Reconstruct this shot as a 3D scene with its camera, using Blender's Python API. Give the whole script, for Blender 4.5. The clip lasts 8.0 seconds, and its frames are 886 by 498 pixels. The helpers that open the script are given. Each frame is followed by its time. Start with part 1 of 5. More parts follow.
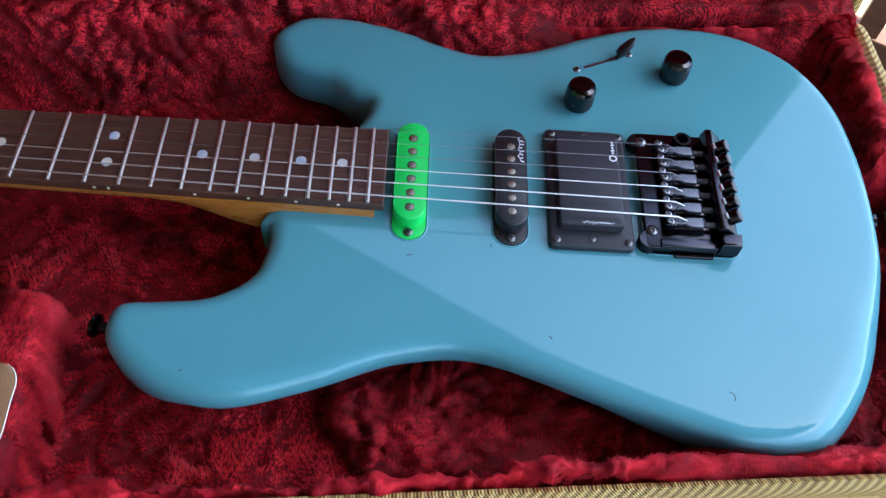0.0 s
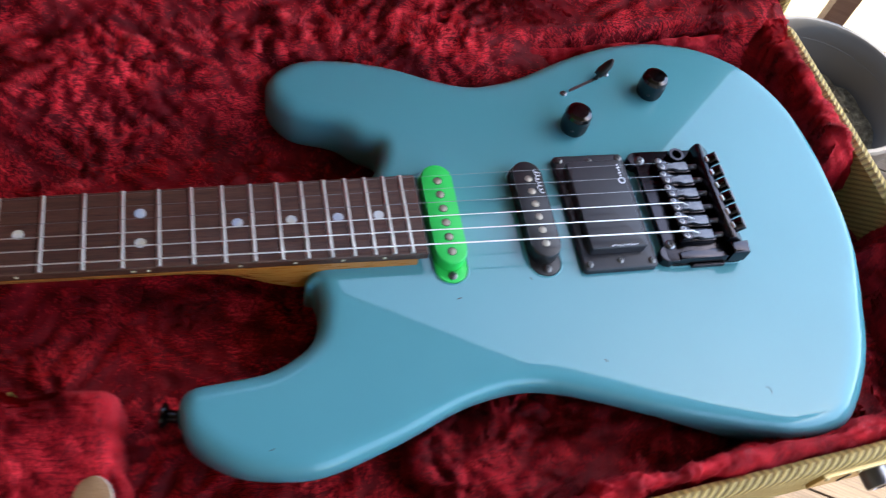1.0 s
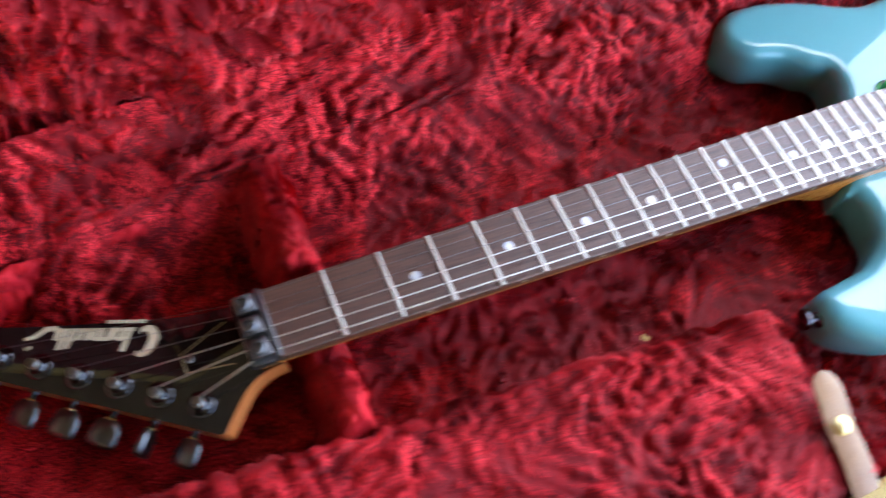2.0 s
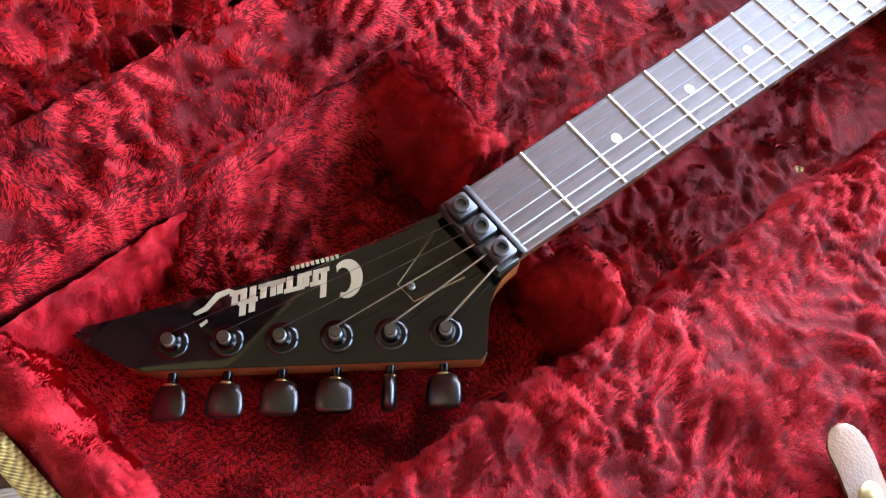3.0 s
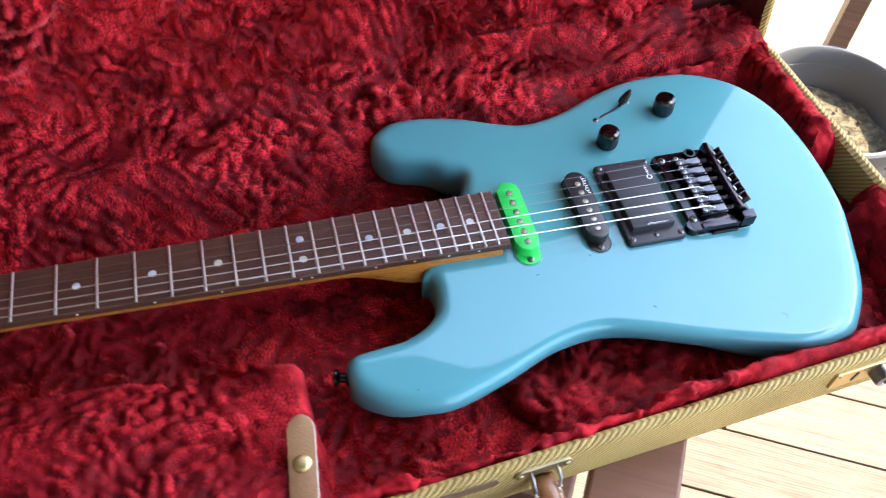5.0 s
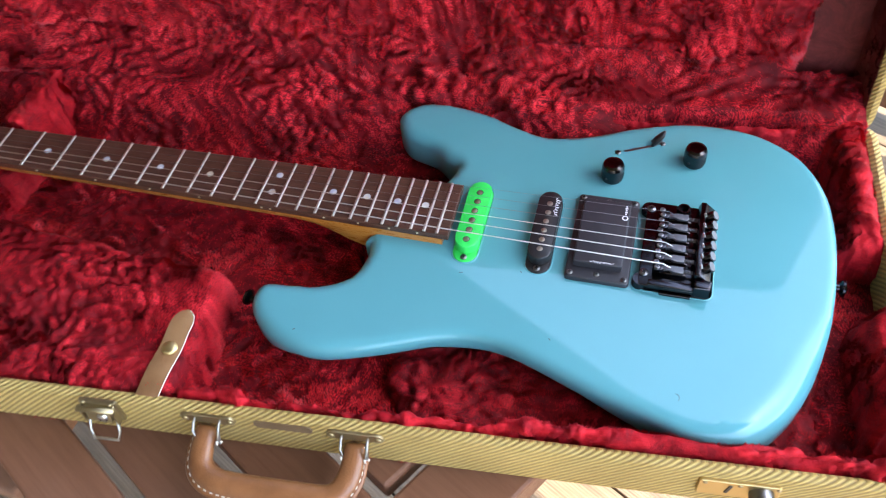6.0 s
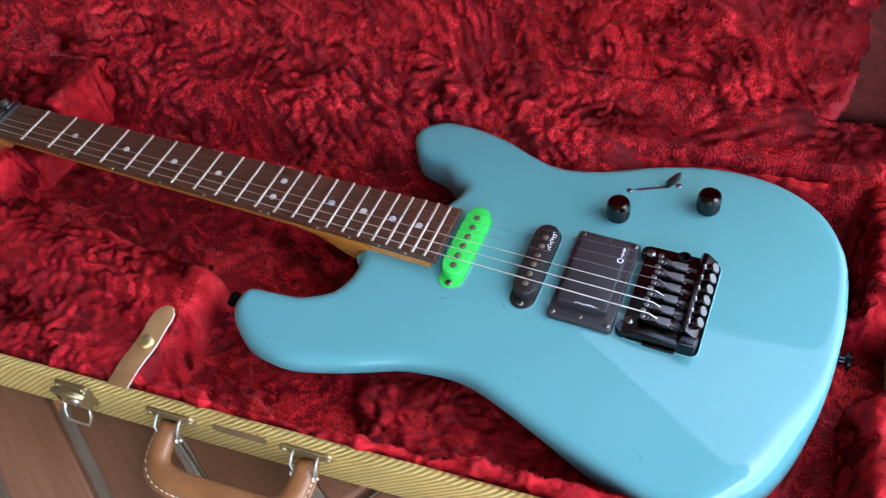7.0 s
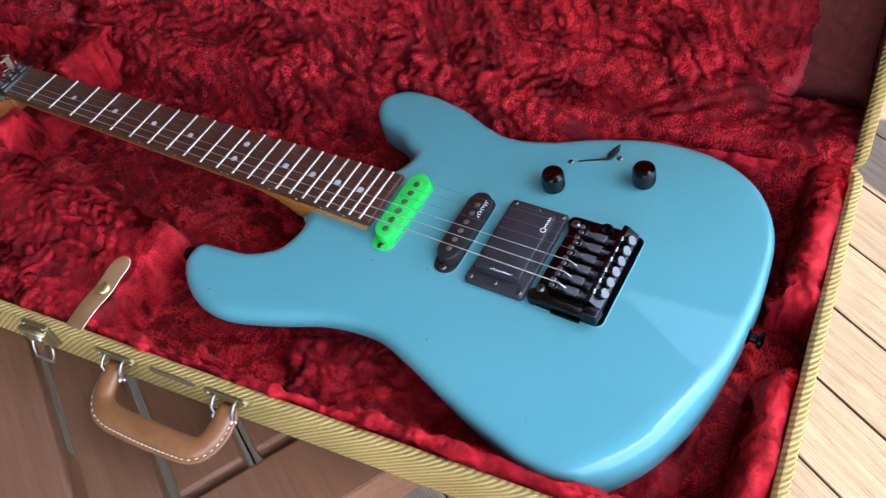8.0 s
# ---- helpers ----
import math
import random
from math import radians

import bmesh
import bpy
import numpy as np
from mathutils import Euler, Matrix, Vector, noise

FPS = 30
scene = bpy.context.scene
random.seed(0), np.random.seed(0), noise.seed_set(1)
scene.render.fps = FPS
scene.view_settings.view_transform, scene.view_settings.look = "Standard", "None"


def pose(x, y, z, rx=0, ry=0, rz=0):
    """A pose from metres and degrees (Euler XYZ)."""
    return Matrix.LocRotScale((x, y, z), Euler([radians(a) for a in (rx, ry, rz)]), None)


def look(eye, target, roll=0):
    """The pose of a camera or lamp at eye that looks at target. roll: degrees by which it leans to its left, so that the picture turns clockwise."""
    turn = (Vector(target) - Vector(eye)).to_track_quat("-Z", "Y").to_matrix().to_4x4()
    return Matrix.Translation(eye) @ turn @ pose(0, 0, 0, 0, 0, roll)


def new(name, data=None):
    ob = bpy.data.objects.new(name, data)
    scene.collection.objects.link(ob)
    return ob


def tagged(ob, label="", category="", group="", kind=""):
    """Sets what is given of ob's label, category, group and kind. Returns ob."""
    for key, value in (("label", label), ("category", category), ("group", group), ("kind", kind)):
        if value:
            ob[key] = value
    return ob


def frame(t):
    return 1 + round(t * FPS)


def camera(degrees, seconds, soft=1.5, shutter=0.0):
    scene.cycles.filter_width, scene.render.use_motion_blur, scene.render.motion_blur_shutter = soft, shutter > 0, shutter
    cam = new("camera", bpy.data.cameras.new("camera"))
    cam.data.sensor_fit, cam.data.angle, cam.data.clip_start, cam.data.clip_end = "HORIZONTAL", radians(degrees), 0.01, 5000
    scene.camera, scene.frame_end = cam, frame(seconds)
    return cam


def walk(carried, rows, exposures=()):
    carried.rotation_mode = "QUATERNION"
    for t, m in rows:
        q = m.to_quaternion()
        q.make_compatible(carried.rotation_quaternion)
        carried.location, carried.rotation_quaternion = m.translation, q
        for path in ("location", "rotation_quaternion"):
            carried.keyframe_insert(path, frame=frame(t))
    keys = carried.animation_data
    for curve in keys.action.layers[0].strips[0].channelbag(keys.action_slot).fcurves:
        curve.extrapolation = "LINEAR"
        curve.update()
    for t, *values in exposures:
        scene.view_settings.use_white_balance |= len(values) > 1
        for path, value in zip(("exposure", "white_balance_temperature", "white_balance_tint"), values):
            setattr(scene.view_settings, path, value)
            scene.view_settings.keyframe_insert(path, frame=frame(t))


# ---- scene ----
cam = camera(54.49, 8.0, 1.2, 0.25)
PATH = [
    (0, (0.4900, -0.3157, 1.0179), (0.5539, 0.4932, -0.2437), 7.12),
    (0.5, (0.4536, -0.2749, 1.0233), (0.6216, 0.4954, -0.2528), 11.64),
    (0.7, (0.4279, -0.2646, 1.0278), (0.6893, 0.4739, -0.2514), 16.66),
    (1, (0.3633, -0.2751, 1.0406), (0.7196, 0.4580, -0.2186), 18.44),
    (1.2, (0.2804, -0.2802, 1.0601), (0.6909, 0.4380, -0.1911), 19.32),
    (1.5, (0.1516, -0.2534, 1.0814), (0.5999, 0.4034, -0.1905), 21.18),
    (1.8, (0.0267, -0.2371, 1.0715), (0.4801, 0.4177, -0.1996), 17.48),
    (2, (-0.0495, -0.1909, 1.0538), (0.4172, 0.4033, -0.2420), 16.71),
    (2.2, (-0.1301, -0.1441, 1.0203), (0.3850, 0.3833, -0.2860), 17.56),
    (3.3, (-0.2116, -0.0937, 0.9409), (0.4825, 0.2695, -0.3383), 24.09),
    (3.5, (-0.2152, -0.1029, 0.9724), (0.4420, 0.2773, -0.3212), 22.57),
    (4, (-0.1362, -0.1832, 1.0752), (0.4750, 0.3940, -0.1670), 16.37),
    (4.2, (-0.0648, -0.2289, 1.1016), (0.5076, 0.4303, -0.1182), 14.20),
    (4.5, (0.0778, -0.3264, 1.1361), (0.5367, 0.4441, -0.0663), 9.55),
    (4.8, (0.2193, -0.4117, 1.1363), (0.5736, 0.4519, -0.0379), 5.62),
    (5, (0.2959, -0.4129, 1.1455), (0.5763, 0.4587, -0.0427), 4.66),
    (5.2, (0.3486, -0.3975, 1.1412), (0.5382, 0.4682, -0.0690), 3.66),
    (6.3, (0.6580, -0.4670, 1.1754), (0.2244, 0.4029, 0.0330), -8.49),
    (6.5, (0.6562, -0.4715, 1.1946), (0.1919, 0.4007, 0.0659), -8.49),
    (6.8, (0.6764, -0.4298, 1.1742), (0.2090, 0.4170, 0.0276), -8.46),
    (7, (0.6979, -0.3976, 1.1429), (0.2186, 0.4325, -0.0109), -8.91),
    (7.2, (0.7181, -0.3910, 1.1237), (0.2012, 0.4206, -0.0270), -10.13),
    (7.5, (0.7804, -0.3857, 1.1405), (0.1806, 0.3633, -0.0125), -14.27),
    (8, (0.8367, -0.3515, 1.1363), (0.1992, 0.3603, -0.0199), -15.84),
]
walk(cam, [(t, look(eye, target, roll)) for t, eye, target, roll in PATH],
     exposures=[(0.0, 2.90, 6350, 10), (1.5, 3.25, 7100, 10), (2.2, 4.47, 6850, 10), (3.3, 4.65, 6850, 10), (4.0, 4.55, 6800, 10), (5.2, 3.50, 6850, 10), (6.5, 3.60, 7400, 10), (7.5, 3.30, 7200, 10), (8.0, 3.30, 6850, 10)])

# ---- world, sun ----
SUN_TO = Vector((0.53, 0.02, 1.0)).normalized()
world = bpy.data.worlds.new("sky")
scene.world = world
world.use_nodes = True
wn = world.node_tree.nodes
sky = wn.new("ShaderNodeTexSky")
sky.sky_type = "NISHITA"
sky.sun_disc = False
sky.sun_elevation = math.asin(SUN_TO.z)
sky.sun_rotation = math.atan2(SUN_TO.x, SUN_TO.y)
wn["Background"].inputs["Strength"].default_value = 0.15
world.node_tree.links.new(sky.outputs[0], wn["Background"].inputs["Color"])
sun = new("sun", bpy.data.lights.new("sun", "SUN"))
sun.data.energy, sun.data.angle, sun.data.color = 2.0, radians(0.5), (1.0, 0.93, 0.82)
sun.matrix_world = look(SUN_TO * 6, (0, 0, 0))


# ---- material helpers ----
def mat_base(name, color, rough=0.5, metal=0.0, **extra):
    m = bpy.data.materials.new(name)
    m.use_nodes = True
    b = m.node_tree.nodes["Principled BSDF"]
    b.inputs["Base Color"].default_value = (*color, 1)
    b.inputs["Roughness"].default_value = rough
    b.inputs["Metallic"].default_value = metal
    for k, v in extra.items():
        b.inputs[k.replace("_", " ")].default_value = v
    return m, m.node_tree, b


def node(nt, kind, **props):
    n = nt.nodes.new(kind)
    for k, v in props.items():
        n.inputs[k.replace("_", " ")].default_value = v
    return n


def coords(nt, scale=(1, 1, 1), turn=(0, 0, 0), source="Object"):
    tc = nt.nodes.new("ShaderNodeTexCoord")
    mp = nt.nodes.new("ShaderNodeMapping")
    if any(turn):
        # turn first, then stretch
        mp.vector_type = "TEXTURE"
        mp.inputs["Scale"].default_value = [1 / k for k in scale]
        mp.inputs["Rotation"].default_value = [-k for k in turn]
    else:
        mp.inputs["Scale"].default_value = scale
    nt.links.new(tc.outputs[source], mp.inputs["Vector"])
    return mp.outputs["Vector"]


def ramp(nt, fac, stops):
    r = nt.nodes.new("ShaderNodeValToRGB")
    e = r.color_ramp.elements
    while len(e) < len(stops):
        e.new(0.5)
    for el, (p, c) in zip(e, stops):
        el.position, el.color = p, (*c, 1)
    nt.links.new(fac, r.inputs["Fac"])
    return r.outputs["Color"]


def noise_tex(nt, vec, scale, detail=4.0, rough=0.55):
    n = node(nt, "ShaderNodeTexNoise", Scale=scale, Detail=detail, Roughness=rough)
    nt.links.new(vec, n.inputs["Vector"])
    return n.outputs["Fac"]


def bump(nt, bsdf, height, strength, distance):
    b = node(nt, "ShaderNodeBump", Strength=strength, Distance=distance)
    nt.links.new(height, b.inputs["Height"])
    nt.links.new(b.outputs["Normal"], bsdf.inputs["Normal"])


def mixed(nt, fac, c1, c2, mode="MIX"):
    m = nt.nodes.new("ShaderNodeMix")
    m.data_type, m.blend_type = "RGBA", mode
    for sock, v in ((m.inputs[0], fac), (m.inputs[6], c1), (m.inputs[7], c2)):
        if isinstance(v, (int, float)):
            sock.default_value = v
        elif isinstance(v, tuple):
            sock.default_value = (*v, 1)
        else:
            nt.links.new(v, sock)
    return m.outputs[2]


def wave(nt, vec, scale, distort=0.0, detail=1.0, direction="X", profile="SIN"):
    w = node(nt, "ShaderNodeTexWave", Scale=scale, Distortion=distort, Detail=detail)
    w.bands_direction, w.wave_profile = direction, profile
    nt.links.new(vec, w.inputs["Vector"])
    return w.outputs["Fac"]


def to_rough(nt, bsdf, fac, lo, hi):
    mr = node(nt, "ShaderNodeMapRange", To_Min=lo, To_Max=hi)
    nt.links.new(fac, mr.inputs["Value"])
    nt.links.new(mr.outputs["Result"], bsdf.inputs["Roughness"])


# ---- materials ----
def make_paint():
    m, nt, b = mat_base("blue_paint", (0.085, 0.36, 0.47), 0.3, 0.0, IOR=1.5, Coat_Weight=0.68, Coat_Roughness=0.015)
    b.inputs["Specular IOR Level"].default_value = 0.1
    v = coords(nt)
    big = noise_tex(nt, v, 9, 3)
    nt.links.new(ramp(nt, big, [(0.3, (0.073, 0.266, 0.294)), (0.7, (0.082, 0.281, 0.309))]), b.inputs["Base Color"])
    fine = noise_tex(nt, v, 160, 5, 0.7)
    to_rough(nt, b, fine, 0.25, 0.4)
    bump(nt, b, noise_tex(nt, v, 30, 2), 0.012, 0.002)
    return m


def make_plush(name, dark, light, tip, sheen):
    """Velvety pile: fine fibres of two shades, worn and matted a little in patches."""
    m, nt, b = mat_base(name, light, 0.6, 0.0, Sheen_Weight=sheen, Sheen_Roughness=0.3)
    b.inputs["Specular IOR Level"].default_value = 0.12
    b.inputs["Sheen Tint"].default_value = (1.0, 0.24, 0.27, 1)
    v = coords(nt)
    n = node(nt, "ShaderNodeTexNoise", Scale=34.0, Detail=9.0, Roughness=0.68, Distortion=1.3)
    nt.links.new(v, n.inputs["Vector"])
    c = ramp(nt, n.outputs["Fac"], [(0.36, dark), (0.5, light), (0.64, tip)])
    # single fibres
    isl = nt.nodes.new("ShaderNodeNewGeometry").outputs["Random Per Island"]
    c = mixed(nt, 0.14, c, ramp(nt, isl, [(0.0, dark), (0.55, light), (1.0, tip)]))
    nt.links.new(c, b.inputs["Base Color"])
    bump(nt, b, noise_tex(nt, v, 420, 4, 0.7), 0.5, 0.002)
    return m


def make_tweed():
    m, nt, b = mat_base("tweed", (0.5, 0.38, 0.16), 0.7)
    v = coords(nt, (1, 1, 1))
    twill = wave(nt, coords(nt, (1, -1, -1)), 118, 0.5, 1.5, "DIAGONAL")
    yarn = wave(nt, coords(nt, (1, 1, 1)), 330, 1.0, 1.0, "DIAGONAL")
    col = ramp(nt, twill, [(0.1, (0.17, 0.09, 0.018)), (0.42, (0.47, 0.3, 0.068)), (0.8, (0.71, 0.495, 0.145))])
    col = mixed(nt, 0.48, col, ramp(nt, yarn, [(0.0, (0.2, 0.115, 0.03)), (0.6, (0.71, 0.51, 0.175))]))
    dirt = noise_tex(nt, v, 12, 5)
    col = mixed(nt, 0.55, col, ramp(nt, dirt, [(0.3, (0.62, 0.55, 0.44)), (0.65, (1, 1, 1))]), "MULTIPLY")
    nt.links.new(col, b.inputs["Base Color"])
    h = mixed(nt, 0.4, twill, yarn)
    bump(nt, b, h, 0.9, 0.0016)
    return m


def make_wood(name, dark, light, scale, rough=0.5, stretch=(2, 26, 26), turn=(0, 0, 0), **extra):
    m, nt, b = mat_base(name, light, rough, 0.0, **extra)
    v = coords(nt, stretch, turn)
    g = noise_tex(nt, v, scale, 8, 0.65)
    f = noise_tex(nt, v, scale * 5, 4, 0.7)
    col = ramp(nt, g, [(0.3, dark), (0.7, light)])
    col = mixed(nt, 0.35, col, ramp(nt, f, [(0.35, dark), (0.65, light)]))
    nt.links.new(col, b.inputs["Base Color"])
    to_rough(nt, b, f, rough - 0.1, rough + 0.12)
    bump(nt, b, f, 0.25, 0.0008)
    return m


def make_boards(name, stops, axis, rough, gloss=0.5, grooves=0.0):
    """Outdoor boards: grain along the axis angle, each piece of its own tint."""
    m, nt, b = mat_base(name, stops[1], rough)
    b.inputs["Specular IOR Level"].default_value = gloss
    v = coords(nt, (2, 34, 34), (0, 0, -axis))
    g = noise_tex(nt, v, 4.0, 8, 0.7)
    stain = noise_tex(nt, coords(nt), 3.0, 5)
    info = nt.nodes.new("ShaderNodeObjectInfo").outputs["Random"]
    col = ramp(nt, g, [(0.28, stops[0]), (0.5, stops[1]), (0.75, stops[2])])
    col = mixed(nt, 0.8, col, ramp(nt, info, [(0.0, (0.78, 0.76, 0.74)), (1.0, (1.08, 1.04, 1.0))]), "MULTIPLY")
    col = mixed(nt, 0.6, col, ramp(nt, stain, [(0.3, (0.7, 0.68, 0.66)), (0.65, (1, 1, 1))]), "MULTIPLY")
    if grooves:
        w = wave(nt, coords(nt, (1, 1, 1), (0, 0, -axis)), grooves, 0.15, 1.0, "Y")
        col = mixed(nt, 0.35, col, ramp(nt, w, [(0.1, (0.62, 0.58, 0.52)), (0.5, (1, 1, 1))]), "MULTIPLY")
        g = mixed(nt, 0.5, g, w)
    nt.links.new(col, b.inputs["Base Color"])
    bump(nt, b, g, 0.4, 0.002)
    return m


def make_metal(name, color, rough, metal=1.0, wear=90):
    m, nt, b = mat_base(name, color, rough, metal)
    n = noise_tex(nt, coords(nt), wear, 5, 0.7)
    to_rough(nt, b, n, max(0.03, rough - 0.1), rough + 0.15)
    return m


def make_plastic(name, color, rough):
    m, nt, b = mat_base(name, color, rough)
    n = noise_tex(nt, coords(nt), 220, 5, 0.7)
    to_rough(nt, b, n, rough - 0.06, rough + 0.12)
    bump(nt, b, n, 0.04, 0.0006)
    return m


def make_leather(name, dark, light, rough=0.42):
    m, nt, b = mat_base(name, light, rough)
    v = coords(nt)
    g = noise_tex(nt, v, 26, 5)
    cells = node(nt, "ShaderNodeTexVoronoi", Scale=700.0)
    nt.links.new(v, cells.inputs["Vector"])
    nt.links.new(ramp(nt, g, [(0.3, dark), (0.68, light)]), b.inputs["Base Color"])
    to_rough(nt, b, g, rough - 0.08, rough + 0.15)
    bump(nt, b, cells.outputs["Distance"], 0.25, 0.0006)
    return m


def make_soil(name, stops, scale, bumpy):
    m, nt, b = mat_base(name, stops[1], 0.95)
    v = coords(nt)
    n = noise_tex(nt, v, scale, 8, 0.7)
    nt.links.new(ramp(nt, n, [(0.3, stops[0]), (0.5, stops[1]), (0.72, stops[2])]), b.inputs["Base Color"])
    bump(nt, b, n, 1.0, bumpy)
    return m


BOARD_ANGLE = math.atan2(-0.485, 0.875)
M_PAINT = make_paint()
# copies of one red plush, their tones set by how lit each place looks
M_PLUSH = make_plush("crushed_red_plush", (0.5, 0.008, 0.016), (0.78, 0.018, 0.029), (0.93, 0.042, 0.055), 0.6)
M_PLUSH_DIM = make_plush("dimmed_red_plush", (0.16, 0.002, 0.006), (0.4, 0.007, 0.014), (0.7, 0.022, 0.033), 0.1)
M_PLUSH_PAD = make_plush("pad_red_plush", (0.34, 0.005, 0.0105), (0.54, 0.011, 0.0195), (0.8, 0.029, 0.041), 0.2)
# brownish dark red, with part of the lid recess's shade in it
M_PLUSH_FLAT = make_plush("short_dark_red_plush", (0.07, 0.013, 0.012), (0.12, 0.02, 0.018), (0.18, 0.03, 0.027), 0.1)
# dark grounds: shade between tufts and in creases, put into the colour
M_PLUSH_DEEP = make_plush("shaded_plush_ground", (0.065, 0.0012, 0.0028), (0.145, 0.0028, 0.006), (0.27, 0.0068, 0.011), 0.18)
M_PLUSH_MID = make_plush("half_shaded_plush_ground", (0.085, 0.0015, 0.0035), (0.19, 0.0035, 0.0074), (0.34, 0.0088, 0.0142), 0.22)
M_TWEED = make_tweed()
M_ROSE = make_wood("rosewood", (0.018, 0.0065, 0.004), (0.115, 0.046, 0.029), 9, 0.3, (3, 60, 60))
M_MAPLE = make_wood("amber_maple", (0.32, 0.11, 0.018), (0.49, 0.19, 0.036), 6, 0.28, (2, 20, 20), Coat_Weight=0.5)
M_MAPLE_EDGE = make_wood("stained_edge", (0.38, 0.1, 0.026), (0.54, 0.17, 0.05), 6, 0.3, (2, 20, 20), Coat_Weight=0.5)
M_BLACKGLOSS = mat_base("black_lacquer", (0.006, 0.005, 0.005), 0.035, Coat_Weight=0.3)[0]
M_BLACK = make_plastic("black_plastic", (0.012, 0.011, 0.012), 0.33)
M_BLACKSAT = make_plastic("satin_black_plastic", (0.022, 0.021, 0.026), 0.42)
M_BLACKMETAL = make_metal("black_chrome", (0.045, 0.043, 0.048), 0.2)
M_WASHER = make_metal("dark_chrome", (0.06, 0.06, 0.065), 0.16)
M_NUT = make_metal("worn_dark_metal", (0.13, 0.13, 0.137), 0.4)
M_BUTTON = make_metal("satin_black_chrome", (0.11, 0.11, 0.115), 0.3)
M_CLAMP = make_metal("satin_grey_metal", (0.15, 0.155, 0.17), 0.5)
M_GREYMETAL = make_metal("worn_grey_metal", (0.22, 0.22, 0.23), 0.3)
M_KNOB = make_metal("worn_black_chrome", (0.06, 0.06, 0.064), 0.15)
M_STEEL = make_metal("steel", (0.62, 0.62, 0.6), 0.28)
M_DARKSCREW = make_metal("blackened_screw", (0.17, 0.168, 0.16), 0.36)
M_SCREW = make_metal("dulled_screw", (0.4, 0.39, 0.37), 0.42)
M_FRET = make_metal("nickel_fret", (0.6, 0.57, 0.51), 0.34)
M_STRING = make_metal("string_steel", (0.62, 0.6, 0.56), 0.42)
M_BRASS = make_metal("aged_brass", (0.42, 0.34, 0.2), 0.42)
M_STUD = make_metal("brass_snap", (0.62, 0.47, 0.22), 0.42)
M_GREEN = make_plastic("green_plastic", (0.006, 0.56, 0.085), 0.42)
M_POLE = make_metal("bronzed_pole", (0.34, 0.31, 0.25), 0.42)
M_PEARL, _nt, _b = mat_base("pearl", (0.62, 0.66, 0.72), 0.2, 0.0, Coat_Weight=0.6)
_c = ramp(_nt, noise_tex(_nt, coords(_nt), 70, 3), [(0.35, (0.28, 0.32, 0.44)), (0.5, (0.5, 0.51, 0.52)), (0.65, (0.55, 0.48, 0.36))])
_nt.links.new(_c, _b.inputs["Base Color"])
M_CREAM = make_plastic("cream_decal", (0.6, 0.55, 0.38), 0.4)
M_WHITE = make_plastic("white_ink", (0.75, 0.75, 0.78), 0.4)
M_LEATHER = make_leather("brown_leather", (0.15, 0.054, 0.019), (0.3, 0.12, 0.045), 0.3)
M_PATCH = make_leather("worn_patch_leather", (0.1, 0.055, 0.026), (0.17, 0.1, 0.05), 0.5)
M_TAB = make_leather("tan_leather", (0.19, 0.085, 0.034), (0.31, 0.16, 0.07), 0.42)
M_THREAD = make_plastic("white_thread", (0.72, 0.66, 0.56), 0.7)
M_TABLE = make_boards("brown_table_wood", ((0.16, 0.066, 0.035), (0.2, 0.088, 0.049), (0.24, 0.11, 0.063)), BOARD_ANGLE, 0.5, 0.45)
M_DECK = make_boards("deck_wood", ((0.068, 0.047, 0.03), (0.145, 0.104, 0.067), (0.2, 0.146, 0.098)), BOARD_ANGLE, 0.75, 0.5, 62.0)
M_BRACE = make_boards("pale_brown_table_wood", ((0.25, 0.125, 0.075), (0.31, 0.165, 0.105), (0.36, 0.2, 0.13)), BOARD_ANGLE, 0.5, 0.45)
M_RAIL = make_boards("brown_rail_wood", ((0.11, 0.05, 0.028), (0.17, 0.08, 0.045), (0.22, 0.11, 0.065)), BOARD_ANGLE, 0.6)
M_ROOF = make_boards("roof_lining", ((0.1, 0.09, 0.068), (0.13, 0.118, 0.09), (0.16, 0.145, 0.112)), BOARD_ANGLE, 0.8)
# for the unseen walls, pale enough to bounce light onto the lid
M_WALL = make_soil("house_wall", ((0.22, 0.19, 0.16), (0.28, 0.245, 0.21), (0.34, 0.3, 0.26)), 14, 0.002)
M_POT = make_plastic("grey_pot_plastic", (0.085, 0.079, 0.074), 0.45)
M_SOIL = make_soil("potting_soil", ((0.045, 0.034, 0.019), (0.15, 0.117, 0.067), (0.38, 0.31, 0.19)), 60, 0.02)
M_YARD = make_soil("dry_yard", ((0.2, 0.17, 0.08), (0.34, 0.29, 0.16), (0.44, 0.38, 0.24)), 3.2, 0.02)


# ---- mesh helpers ----
def part(name, geo, material, parent=None, label="", smooth=False, angle=None):
    """One mesh object out of a bmesh or (verts, faces), in world metres, under a thing or a part."""
    me = bpy.data.meshes.new(name)
    if isinstance(geo, tuple):
        me.from_pydata([tuple(v) for v in geo[0]], [], geo[1])
    else:
        bmesh.ops.recalc_face_normals(geo, faces=geo.faces)
        geo.to_mesh(me)
        geo.free()
    me.materials.append(material)
    if smooth:
        me.shade_smooth()
        if angle:
            me.set_sharp_from_angle(angle=radians(angle))
    ob = new(name, me)
    if parent:
        ob.parent = parent
        if parent.type == "EMPTY":
            ob.matrix_parent_inverse = Matrix.Translation(-parent.location)
    if label:
        tagged(ob, label)
    return ob


def thing(name, at, label, category, group="", kind=""):
    e = new(name)
    e.location = at
    e.empty_display_size = 0.05
    return tagged(e, label, category, group, kind)


